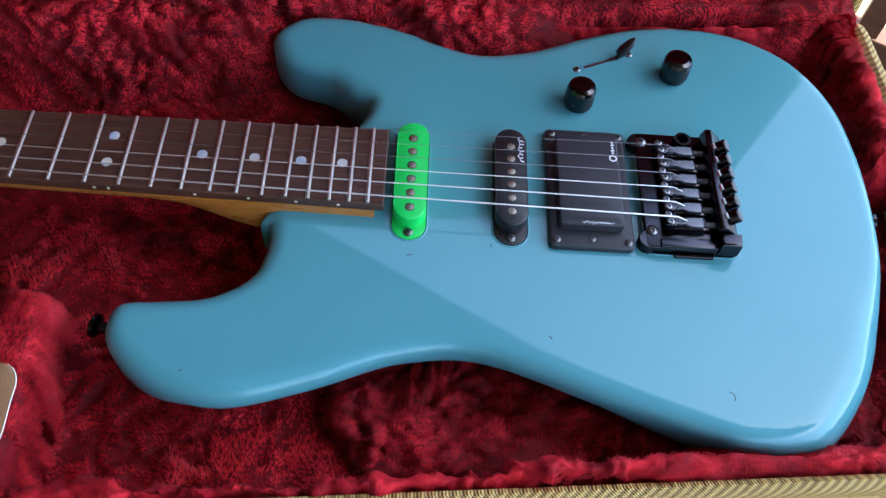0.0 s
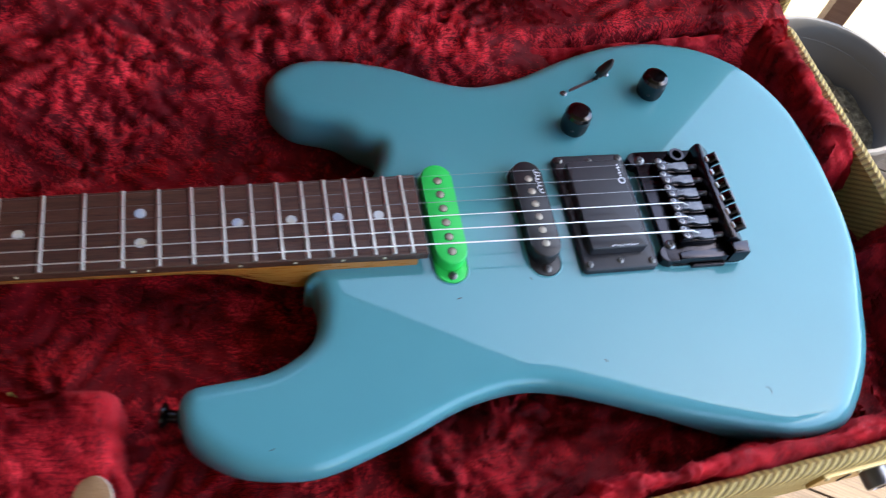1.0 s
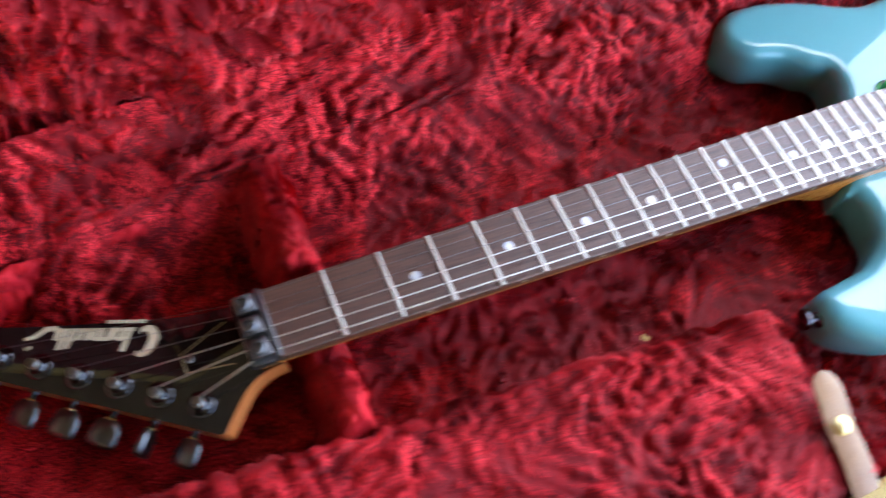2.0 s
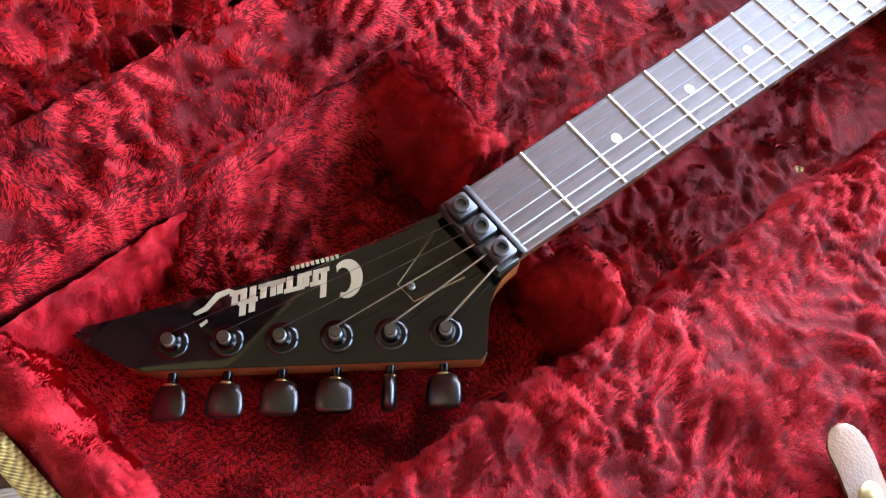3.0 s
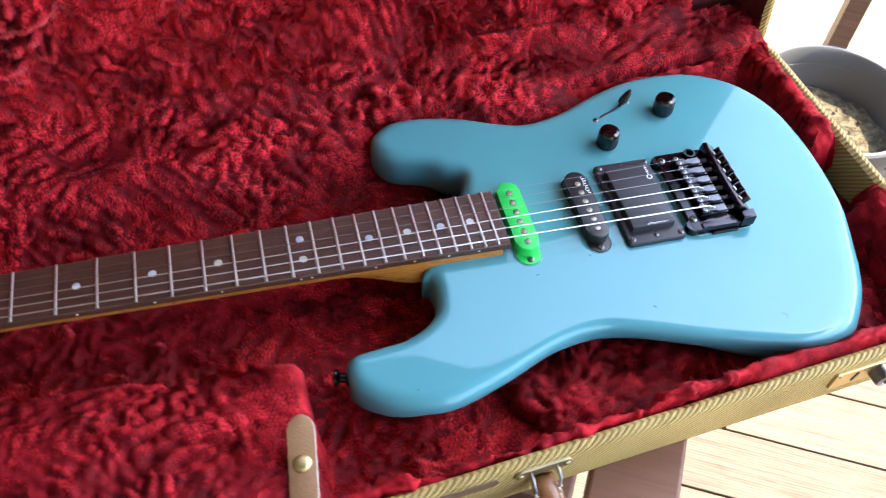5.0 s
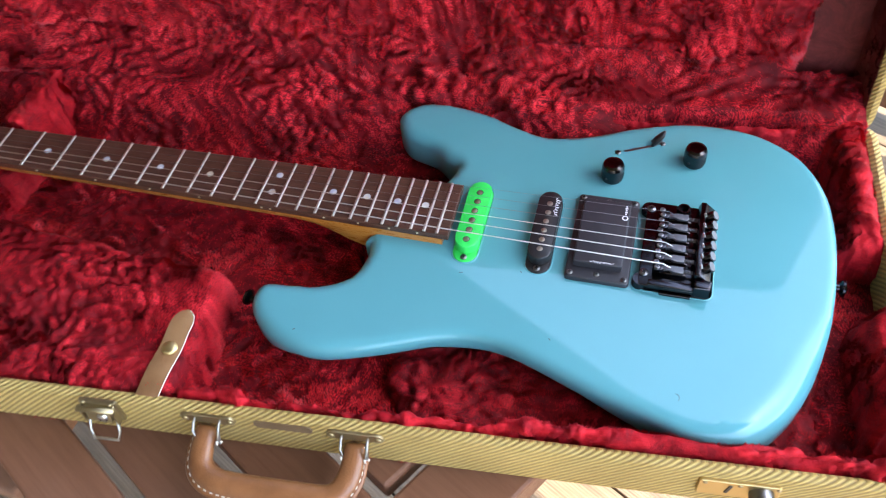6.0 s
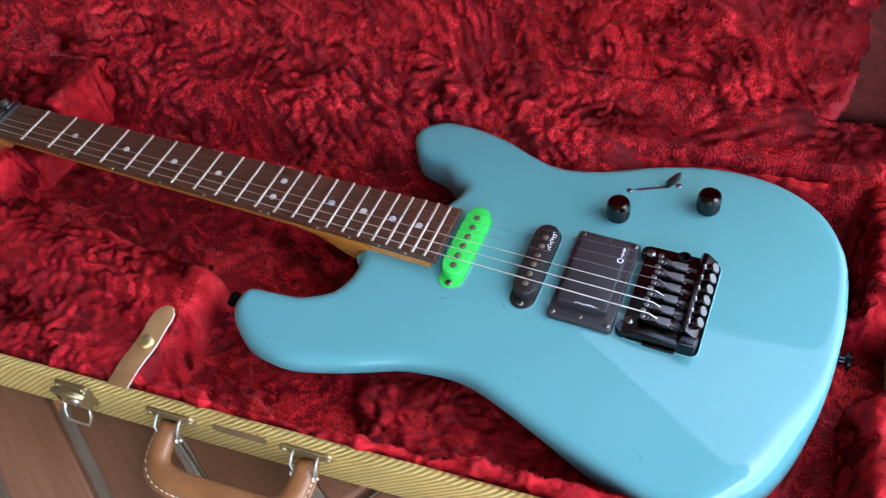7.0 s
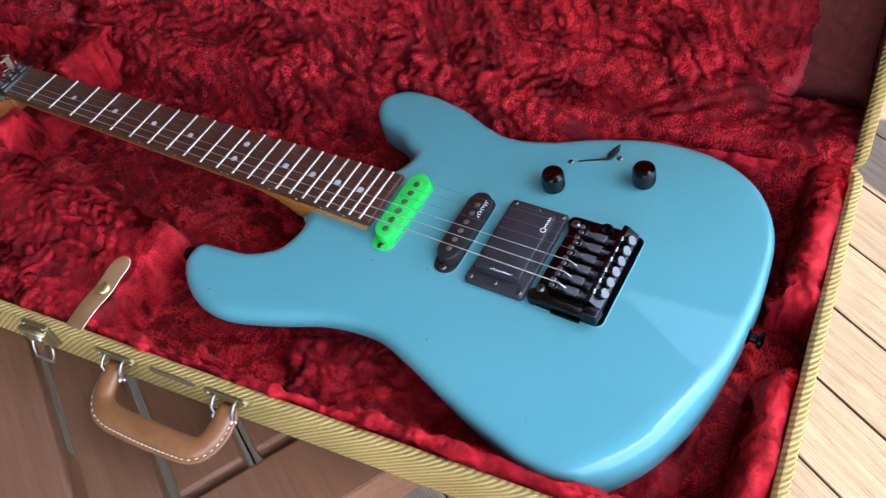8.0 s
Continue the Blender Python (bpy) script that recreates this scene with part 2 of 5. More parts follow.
def box(bm, size, m, bevel=0.0, seg=2):
    r = bmesh.ops.create_cube(bm, size=1.0, matrix=m @ Matrix.Diagonal((*size, 1)))
    if bevel:
        es = list({e for v in r["verts"] for e in v.link_edges})
        bmesh.ops.bevel(bm, geom=es, offset=bevel, segments=seg, profile=0.5, affect="EDGES")
    return bm


def lathe(bm, profile, m, n=24):
    """A turned solid: profile of (radius, height) from bottom to top along m's z."""
    rings = []
    for r, z in profile:
        rings.append([bm.verts.new(m @ Vector((r * math.cos(2 * math.pi * i / n), r * math.sin(2 * math.pi * i / n), z))) for i in range(n)])
    for a, b in zip(rings, rings[1:]):
        for i in range(n):
            bm.faces.new((a[i], a[(i + 1) % n], b[(i + 1) % n], b[i]))
    bm.faces.new(rings[0][::-1])
    bm.faces.new(rings[-1])
    return bm


def tube(bm, pts, r, n=8, closed=False, squash=1.0, up=Vector((0, 0, 1))):
    """A round rod along points; r a number or one a point; squash flattens it along up."""
    pts = [Vector(p) for p in pts]
    rings = []
    for i, p in enumerate(pts):
        a = pts[i - 1] if i or closed else p
        b = pts[(i + 1) % len(pts)] if i < len(pts) - 1 or closed else p
        t = (b - a).normalized()
        side = t.cross(up)
        side = side.normalized() if side.length > 1e-4 else Vector((1, 0, 0))
        top = side.cross(t).normalized()
        rr = r[i] if isinstance(r, (list, tuple)) else r
        rings.append([bm.verts.new(p + side * (rr * math.cos(2 * math.pi * k / n)) + top * (rr * squash * math.sin(2 * math.pi * k / n))) for k in range(n)])
    for a, b in zip(rings, rings[1:] + ([rings[0]] if closed else [])):
        for k in range(n):
            bm.faces.new((a[k], a[(k + 1) % n], b[(k + 1) % n], b[k]))
    if not closed:
        bm.faces.new(rings[0][::-1])
        bm.faces.new(rings[-1])
    return bm


def spline(pts, per=8, closed=False):
    """Catmull-Rom curve through the points."""
    n = len(pts)
    P = [Vector(p) for p in pts]
    out = []
    for i in range(n if closed else n - 1):
        g = (lambda k: P[k % n]) if closed else (lambda k: P[min(max(k, 0), n - 1)])
        p0, p1, p2, p3 = g(i - 1), g(i), g(i + 1), g(i + 2)
        for k in range(per):
            t = k / per
            out.append(0.5 * ((2 * p1) + (p2 - p0) * t + (2 * p0 - 5 * p1 + 4 * p2 - p3) * t * t + (3 * p1 - p0 - 3 * p2 + p3) * t ** 3))
    if not closed:
        out.append(P[-1])
    return out


def even(pts, step):
    """Points spaced evenly along the curve through the given ones."""
    fine = spline(pts, 24)
    run = [0.0]
    for p, q in zip(fine, fine[1:]):
        run.append(run[-1] + (q - p).length)
    n = round(run[-1] / step)
    at = np.interp(np.linspace(0, run[-1], n + 1), run, range(len(fine)))
    return [fine[int(k)].lerp(fine[min(int(k) + 1, len(fine) - 1)], k - int(k)) for k in at]


def prism(bm, outline, z0, z1, bevel=0.0, m=Matrix()):
    """A slab over an outline in the xy plane."""
    lo = [bm.verts.new(m @ Vector((p[0], p[1], z0))) for p in outline]
    hi = [bm.verts.new(m @ Vector((p[0], p[1], z1))) for p in outline]
    n = len(lo)
    top = bm.faces.new(hi)
    bm.faces.new(lo[::-1])
    for i in range(n):
        bm.faces.new((lo[i], lo[(i + 1) % n], hi[(i + 1) % n], hi[i]))
    if bevel:
        bmesh.ops.bevel(bm, geom=list(top.edges), offset=bevel, segments=3, profile=0.5, affect="EDGES")
    return bm


def stadium(cx, cy, w, h, n=10):
    """An oval outline, w wide along x and h long along y."""
    r = w / 2
    out = [(cx + r * math.cos(math.pi * k / n), cy + h / 2 - r + r * math.sin(math.pi * k / n)) for k in range(n + 1)]
    return out + [(cx - r * math.cos(math.pi * k / n), cy - h / 2 + r - r * math.sin(math.pi * k / n)) for k in range(n + 1)]


def rounded(x0, x1, y0, y1, r, n=4):
    out = []
    for cx, cy, a in ((x1 - r, y1 - r, 0), (x0 + r, y1 - r, 90), (x0 + r, y0 + r, 180), (x1 - r, y0 + r, 270)):
        out += [(cx + r * math.cos(radians(a + 90 * k / n)), cy + r * math.sin(radians(a + 90 * k / n))) for k in range(n + 1)]
    return out


def screw(name, at, r, parent, material=None, m=None):
    """A domed cross-head screw."""
    bm = bmesh.new()
    mm = Matrix.Translation(at) @ (m or Matrix())
    lathe(bm, [(r, 0), (r, r * 0.22), (r * 0.8, r * 0.42), (r * 0.45, r * 0.5)], mm, 14)
    s = part(name, bm, material or M_DARKSCREW, parent, smooth=True, angle=40)
    bm = bmesh.new()
    for a in (20, 110):
        box(bm, (r * 1.15, r * 0.34, r * 0.2), mm @ pose(0, 0, r * 0.46, 0, 0, a))
    part("cross_slot", bm, M_BLACK, s)
    return s


# ---- the house porch: ground, deck, rail, roof, and added unseen walls ----
def rot2(d, n):
    """From along-board and across-board metres to world x, y."""
    return (0.875 * d + 0.485 * n, -0.485 * d + 0.875 * n)


def slab(name, d0, d1, n0, n1, z0, z1, material, parent=None, label="", bevel=0.0):
    bm = bmesh.new()
    x, y = rot2((d0 + d1) / 2, (n0 + n1) / 2)
    box(bm, (d1 - d0, n1 - n0, z1 - z0), Matrix.Translation((x, y, (z0 + z1) / 2)) @ Matrix.Rotation(BOARD_ANGLE, 4, "Z"), bevel)
    return part(name, bm, material, parent, label)


DECK_Z, TABLE_Z = -0.2, 0.545


def build_ground():
    verts, faces = [], []
    ring = [0, 2, 4, 7, 12, 20, 40, 90, 250, 800, 2500]
    seg = 40
    for r in ring:
        for k in range(seg):
            a = 2 * math.pi * k / seg
            x, y = r * math.cos(a), r * math.sin(a)
            verts.append((x, y, -0.75 + 0.12 * noise.noise(Vector((x * 0.3, y * 0.3, 1.0))) * min(1, r / 4)))
    for i in range(len(ring) - 1):
        for k in range(seg):
            faces.append((i * seg + k, i * seg + (k + 1) % seg, (i + 1) * seg + (k + 1) % seg, (i + 1) * seg + k))
    tagged(part("ground", (verts, faces), M_YARD, smooth=True), "sunlit dry yard of pale grass and sand", "ground", kind="structure")


def build_roof():
    g = thing("porch_roof", (0, 0, 2.2), "brown boarded porch roof over the deck", "roof", kind="structure")
    slab("roof_slab", -2.3, 1.8, -2.05, 0.985, 2.2, 2.28, M_ROOF, g)
    slab("fascia", -2.3, 1.8, 0.985, 1.005, 2.19, 2.32, M_ROOF, g)
    # unseen wall, added to hold back light and bounce some onto the lid
    w = slab("unseen_back_wall", -2.3, 2.0, -2.05, -1.9, -0.75, 2.2, M_WALL)
    tagged(w, "plain light brown house wall behind the deck", "wall", kind="structure")
    # unseen wall, added to keep light out on the left
    w = slab("unseen_side_wall", -2.3, -2.15, -1.9, 1.06, -0.75, 2.2, M_WALL)
    tagged(w, "plain light brown side wall of the porch", "wall", kind="structure")
    # unseen wall, added to darken low reflections from the right
    w = slab("unseen_end_wall", 3.5, 3.65, -2.05, 1.0, -0.75, 1.25, M_WALL)
    tagged(w, "plain light brown wall closing the yard's end", "wall", kind="structure")


def build_rail():
    g = thing("deck_rail", (*rot2(1.0, 1.5), DECK_Z), "brown wooden deck rail with square balusters", "railing", kind="structure")
    slab("bottom_rail", -2.4, 3.4, 1.475, 1.525, -0.155, -0.1, M_RAIL, g, bevel=0.004)
    slab("top_rail", -2.4, 3.4, 1.45, 1.55, 0.72, 0.76, M_RAIL, g, bevel=0.004)
    for k in range(23):
        d = 0.97 + (k - 13) * 0.25
        slab("baluster", d - 0.021, d + 0.021, 1.48, 1.52, -0.101, 0.721, M_RAIL, g)
    for d in (-2.38, -0.5, 1.4, 3.3):
        slab("rail_post", d - 0.045, d + 0.045, 1.455, 1.545, DECK_Z, 0.72, M_RAIL, g, bevel=0.004)


def build_pot():
    at = Vector((1.34, 0.545, DECK_Z))
    g = thing("plant_pot", at, "large round grey plastic plant pot on the deck", "plant pot")
    m = Matrix.Translation(at)
    bm = bmesh.new()
    lathe(bm, [(0.105, 0), (0.11, 0.004), (0.138, 0.262), (0.142, 0.264), (0.1395, 0.262), (0.134, 0.2), (0.12, 0.05), (0.05, 0.045)], m, 48)
    part("shell", bm, M_POT, g, smooth=True, angle=35)
    bm = bmesh.new()
    prof = [(0.1385, 0.262), (0.15, 0.266), (0.152, 0.296), (0.149, 0.3), (0.143, 0.3), (0.14, 0.296), (0.1385, 0.262)]
    rings = [[bm.verts.new(m @ Vector((r * math.cos(2 * math.pi * i / 48), r * math.sin(2 * math.pi * i / 48), z))) for i in range(48)] for r, z in prof[:-1]]
    for a, b in zip(rings, rings[1:] + rings[:1]):
        for i in range(48):
            bm.faces.new((a[i], a[(i + 1) % 48], b[(i + 1) % 48], b[i]))
    part("rim", bm, M_POT, g, "rolled pot rim", smooth=True, angle=35)
    soil = thing("potting_soil", at + Vector((0, 0, 0.2)), "dry crumbly soil filling the grey pot", "soil", kind="stuff")
    verts, faces = [], []
    R, S = 18, 40
    for i in range(R + 1):
        for k in range(S):
            r, a = 0.1335 * i / R, 2 * math.pi * k / S
            p = Vector((r * math.cos(a), r * math.sin(a), 0))
            verts.append(at + p + Vector((0, 0, 0.205 + 0.012 * noise.noise(p * 22) + 0.007 * noise.noise(p * 70))))
    for i in range(R):
        for k in range(S):
            faces.append((i * S + k, i * S + (k + 1) % S, (i + 1) * S + (k + 1) % S, (i + 1) * S + k))
    part("soil_surface", (verts, faces), M_SOIL, soil, smooth=True)
    bm = bmesh.new()
    for k in range(60):
        r, a = 0.125 * math.sqrt(random.random()), random.random() * 6.28
        s = 0.0015 + 0.003 * random.random()
        box(bm, (s * 2.2, s, s * 0.8), Matrix.Translation(at + Vector((r * math.cos(a), r * math.sin(a), 0.211))) @ pose(0, 0, 0, random.random() * 60, random.random() * 60, random.random() * 360))
    part("bark_chip", bm, M_SOIL, soil)


def build_table():
    g = thing("slatted_table", (*rot2(0.1, 0.2), DECK_Z), "brown wooden slatted patio table under the case", "table")

    def tslab(name, d0, d1, n0, n1, z0, z1, bevel=0.003):
        bm = bmesh.new()
        c, s = 0.857, -0.515
        dm, nm = (d0 + d1) / 2, (n0 + n1) / 2
        box(bm, (d1 - d0, n1 - n0, z1 - z0), Matrix.Translation((c * dm - s * nm, s * dm + c * nm, (z0 + z1) / 2)) @ Matrix.Rotation(math.atan2(s, c), 4, "Z"), bevel)
        return part(name, bm, M_TABLE, g)

    n = -0.1425
    while n < 0.53:
        tslab("slat", -0.62, 0.516, n, n + 0.0545, TABLE_Z - 0.022, TABLE_Z)
        n += 0.0655
    tslab("end_board", 0.525, 0.592, -0.146, 0.57, TABLE_Z - 0.022, TABLE_Z)
    tslab("end_board", -0.687, -0.624, -0.146, 0.57, TABLE_Z - 0.022, TABLE_Z)
    for d in (-0.672, 0.535):
        tslab("bearer", d, d + 0.045, -0.125, 0.55, TABLE_Z - 0.075, TABLE_Z - 0.022)
    for d in (-0.5, 0.4):
        for nn in (-0.138, 0.452):
            tslab("leg", d - 0.004, d + 0.054, nn, nn + 0.046, DECK_Z, TABLE_Z - 0.022)
    bm = bmesh.new()
    box(bm, (0.46, 0.085, 0.021), Matrix.Translation((-0.05, -0.2163, TABLE_Z - 0.0335)) @ pose(0, 0, 0, 0, 0, -5.5), 0.003)
    part("brace", bm, M_BRACE, g)
    screw("brace_screw", (0.083, -0.247, TABLE_Z - 0.0232), 0.006, g, M_TAB)
    tslab("stretcher", -0.45, 0.4, 0.22, 0.27, 0.05, 0.1)


# ---- the guitar case ----
EX, EY, CASE0 = Vector((0.99636, 0.08525, 0)), Vector((-0.1164, 0.9932, 0)), Vector((-0.1817, -0.2449, 0))
CA, CB = 1.0165, 0.332
RIM, RIM_Z, SHELL_Z, FLOOR_Z = 0.011, 0.597, 0.545, 0.5515
LEAN_BACK = radians(8.0)


def splay(a, b):
    """The tail end stands squarer to the length than the head end."""
    return a + 0.04 * b * np.clip((a - 0.72) / 0.28, 0, 1)


def cloc(a, b, z):
    """From the case's length a, width b and height z to the world."""
    return CASE0 + EX * float(splay(a, b)) + EY * b + Vector((0, 0, z))


def lidloc(a, h, w):
    """A point of the open lid: a along it, h up from the hinge, w back from its rim."""
    s, c = math.sin(LEAN_BACK), math.cos(LEAN_BACK)
    return CASE0 + EX * float(splay(a, CB)) + EY * (CB + 0.010 + h * s + w * c) + Vector((0, 0, 0.59 + h * c - w * s))


def ring_shell(bm, place, a0, a1, b0, b1, wall, r, z0, z1, floor):
    """An open box with rounded corners: outer wall, rim and inner wall, with a floor."""
    def loop(inset, z):
        return [bm.verts.new(place(x, y, z)) for x, y in rounded(a0 + inset, a1 - inset, b0 + inset, b1 - inset, max(0.004, r - inset), 5)]
    e = 0.0035
    L = [loop(2 * e, z0), loop(0.6 * e, z0 + 0.6 * e), loop(0, z0 + 2 * e), loop(0, z1 - e), loop(e * 0.3, z1 - e * 0.3), loop(e, z1), loop(wall - e, z1), loop(wall, z1 - e), loop(wall, z0 + floor)]
    n = len(L[0])
    for p, q in zip(L, L[1:]):
        for i in range(n):
            bm.faces.new((p[i], p[(i + 1) % n], q[(i + 1) % n], q[i]))
    bm.faces.new(L[0][::-1])
    bm.faces.new(L[-1])


def noise3(P, f, off):
    return np.array([noise.noise(Vector((p[0] * f + off, p[1] * f - off, p[2] * f + 2 * off))) for p in P])


def plush(name, P, keep, amp, parent, label, blades, length=0.0048, seed=1, nap=M_PLUSH, flow=(0.42, 1.0), cover=0.6, comb=(20, 75, 130), ground=None):
    """Crushed pile: a grid P[i, j] of places, wrinkled along its normal, with fine blades of pile drawn together into tufts that lie in drifts."""
    rng = np.random.default_rng(seed)
    ni, nj = P.shape[:2]

    def normals(Q):
        n = np.cross(np.gradient(Q, axis=0), np.gradient(Q, axis=1))
        return n / np.maximum(np.linalg.norm(n, axis=2, keepdims=True), 1e-12)
    N = normals(P)
    flat = P.reshape(-1, 3)
    # long ropy folds, puffy clumps with sharp creases, crumbs of pile
    warp = flat + 0.016 * np.stack([noise3(flat, 16, seed + 1.3), noise3(flat, 16, seed + 2.9), noise3(flat, 16, seed + 4.1)], 1)
    fold = 1 - 3.4 * np.abs(noise3(warp * np.array((flow[0], flow[1], flow[1])), 27, seed + 11.7))
    patch = np.clip(0.65 + 2.0 * noise3(flat, 9, seed + 8.8), 0.35, 1.0)
    puff = 2.6 * np.abs(noise3(warp, 58, seed + 7.3)) - 0.6
    crumb = 2.6 * np.abs(noise3(warp, 115, seed + 3.1)) - 0.6
    # strokes of matted pile, combed three ways in patches
    U = np.concatenate([[0], np.cumsum(np.linalg.norm(np.diff(P, axis=0), axis=2).mean(1))])
    W = np.concatenate([[0], np.cumsum(np.linalg.norm(np.diff(P, axis=1), axis=2).mean(0))])
    U, W = [g.ravel() for g in np.meshgrid(U, W, indexing="ij")]
    way = noise3(flat, 17, seed + 21.0) + 0.3 * noise3(flat, 60, seed + 22.0)
    stroke = np.zeros(len(flat))
    for k, (turn, sel) in enumerate(((comb[0], way < -0.07), (comb[1], (way >= -0.07) & (way < 0.1)), (comb[2], way >= 0.1))):
        c, sn = math.cos(radians(turn)), math.sin(radians(turn))
        R = np.stack([(U * c + W * sn) * 0.36, -U * sn + W * c, 0 * U], 1)[sel] + 0.3 * (warp - flat)[sel]
        stroke[sel] = noise3(R, 145, seed + 31.0 + k)
    d = amp * (0.95 * np.maximum(fold, -0.9) + 0.75 * puff + 0.4 * crumb + 1.3 * stroke) * patch
    # where the pile is thick and stands proud, and where it is crushed down to its ground, coloured dark for shade
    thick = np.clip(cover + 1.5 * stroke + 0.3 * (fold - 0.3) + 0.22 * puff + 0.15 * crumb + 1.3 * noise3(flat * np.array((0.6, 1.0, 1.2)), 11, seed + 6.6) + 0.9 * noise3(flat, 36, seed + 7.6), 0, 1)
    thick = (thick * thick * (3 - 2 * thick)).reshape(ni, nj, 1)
    Q = P + N * d.reshape(ni, nj, 1)
    N2 = normals(Q)
    idx = np.arange(ni * nj).reshape(ni, nj)
    K = keep[:-1, :-1] | keep[1:, :-1] | keep[:-1, 1:] | keep[1:, 1:]
    ci = np.argwhere(K)
    faces = np.stack([idx[:-1, :-1][K], idx[1:, :-1][K], idx[1:, 1:][K], idx[:-1, 1:][K]], 1)
    # drifts of pile
    T1 = np.gradient(Q, axis=0)
    T1 = T1 / np.maximum(np.linalg.norm(T1, axis=2, keepdims=True), 1e-12)
    T2 = np.cross(N2, T1)
    ang = (seed + noise3(flat, 11, seed + 5) * 4 + noise3(flat, 60, seed + 9) * 2.2).reshape(ni, nj, 1)
    F = T1 * np.cos(ang) + T2 * np.sin(ang)
    # how far the pile stands up, in patches a few centimetres wide
    S = np.clip(0.5 + 1.5 * noise3(flat, 24, seed + 15) + 0.7 * noise3(flat, 75, seed + 16), 0.0, 1.0).reshape(ni, nj, 1)
    e1 = Q[ci[:, 0] + 1, ci[:, 1]] - Q[ci[:, 0], ci[:, 1]]
    e2 = Q[ci[:, 0], ci[:, 1] + 1] - Q[ci[:, 0], ci[:, 1]]
    area = np.linalg.norm(np.cross(e1, e2), axis=1)
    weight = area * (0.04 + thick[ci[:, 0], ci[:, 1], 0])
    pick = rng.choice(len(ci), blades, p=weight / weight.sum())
    i, j = ci[pick, 0], ci[pick, 1]
    u, v = rng.random((blades, 1)), rng.random((blades, 1))
    mixq = lambda G: G[i, j] * (1 - u) * (1 - v) + G[i + 1, j] * u * (1 - v) + G[i, j + 1] * (1 - u) * v + G[i + 1, j + 1] * u * v
    p, n, f, up, dense = mixq(Q), mixq(N2), mixq(F), mixq(S), mixq(thick)
    f = f + rng.normal(0, 0.16, (blades, 3))
    f /= np.linalg.norm(f, axis=1, keepdims=True)
    rise = 0.12 + 0.75 * up + 0.2 * rng.random((blades, 1))
    tip = p + length * (0.35 + 0.45 * dense + 0.45 * rng.random((blades, 1))) * (n * rise + f * np.sqrt(np.clip(1.1 - rise * rise, 0.05, 1)))
    # tufts: tips near one another draw together
    cell = 0.0034
    key = np.floor((tip + 0.0012 * np.sin(tip[:, [1, 2, 0]] * 900)) / cell).astype(np.int64)
    key -= key.min(0)
    code = (key[:, 0] * 4096 + key[:, 1]) * 4096 + key[:, 2]
    _, inv, cnt = np.unique(code, return_inverse=True, return_counts=True)
    mean = np.stack([np.bincount(inv, tip[:, k]) / cnt for k in range(3)], 1)[inv]
    tip = tip + (mean - tip) * (0.45 + 0.2 * rng.random((blades, 1))) + n * length * 0.1
    side = np.cross(n, f)
    side /= np.maximum(np.linalg.norm(side, axis=1, keepdims=True), 1e-9)
    wd = 0.0002 + 0.0003 * rng.random((blades, 1))
    root = p - n * 0.0008
    bl = np.stack([root + side * wd, root - side * wd, tip], axis=1).reshape(-1, 3)
    base = ni * nj
    V = np.concatenate([Q.reshape(-1, 3), bl])
    me = bpy.data.meshes.new(name)
    tri = base + np.arange(blades * 3).reshape(-1, 3)
    nq, nt = len(faces), blades
    me.vertices.add(len(V))
    me.vertices.foreach_set("co", V.ravel())
    me.loops.add(nq * 4 + nt * 3)
    me.loops.foreach_set("vertex_index", np.concatenate([faces.ravel(), tri.ravel()]).astype(np.int32))
    me.polygons.add(nq + nt)
    me.polygons.foreach_set("loop_start", np.concatenate([np.arange(nq) * 4, nq * 4 + np.arange(nt) * 3]).astype(np.int32))
    me.update(calc_edges=True)
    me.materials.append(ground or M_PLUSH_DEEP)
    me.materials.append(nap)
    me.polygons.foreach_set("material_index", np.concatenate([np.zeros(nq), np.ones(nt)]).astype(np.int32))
    me.shade_smooth()
    # the pile's shading follows the lie of its drift
    lie = n * 0.85 + (tip - root) / length * 0.4
    lie /= np.linalg.norm(lie, axis=1, keepdims=True)
    allN = np.concatenate([N2.reshape(-1, 3), np.repeat(lie, 3, axis=0)])
    me.normals_split_custom_set_from_vertices(allN.tolist())
    ob = new(name, me)
    ob.parent = parent
    if parent.type == "EMPTY":
        ob.matrix_parent_inverse = Matrix.Translation(-parent.location)
    return tagged(ob, label)


def rise_edge(d, w=0.014):
    """0 outside a pad, 1 well inside it, rounded over within w of its edge."""
    t = np.clip(d / w, 0, 1)
    return np.sqrt(np.clip(1 - (1 - t) ** 2, 0, 1))


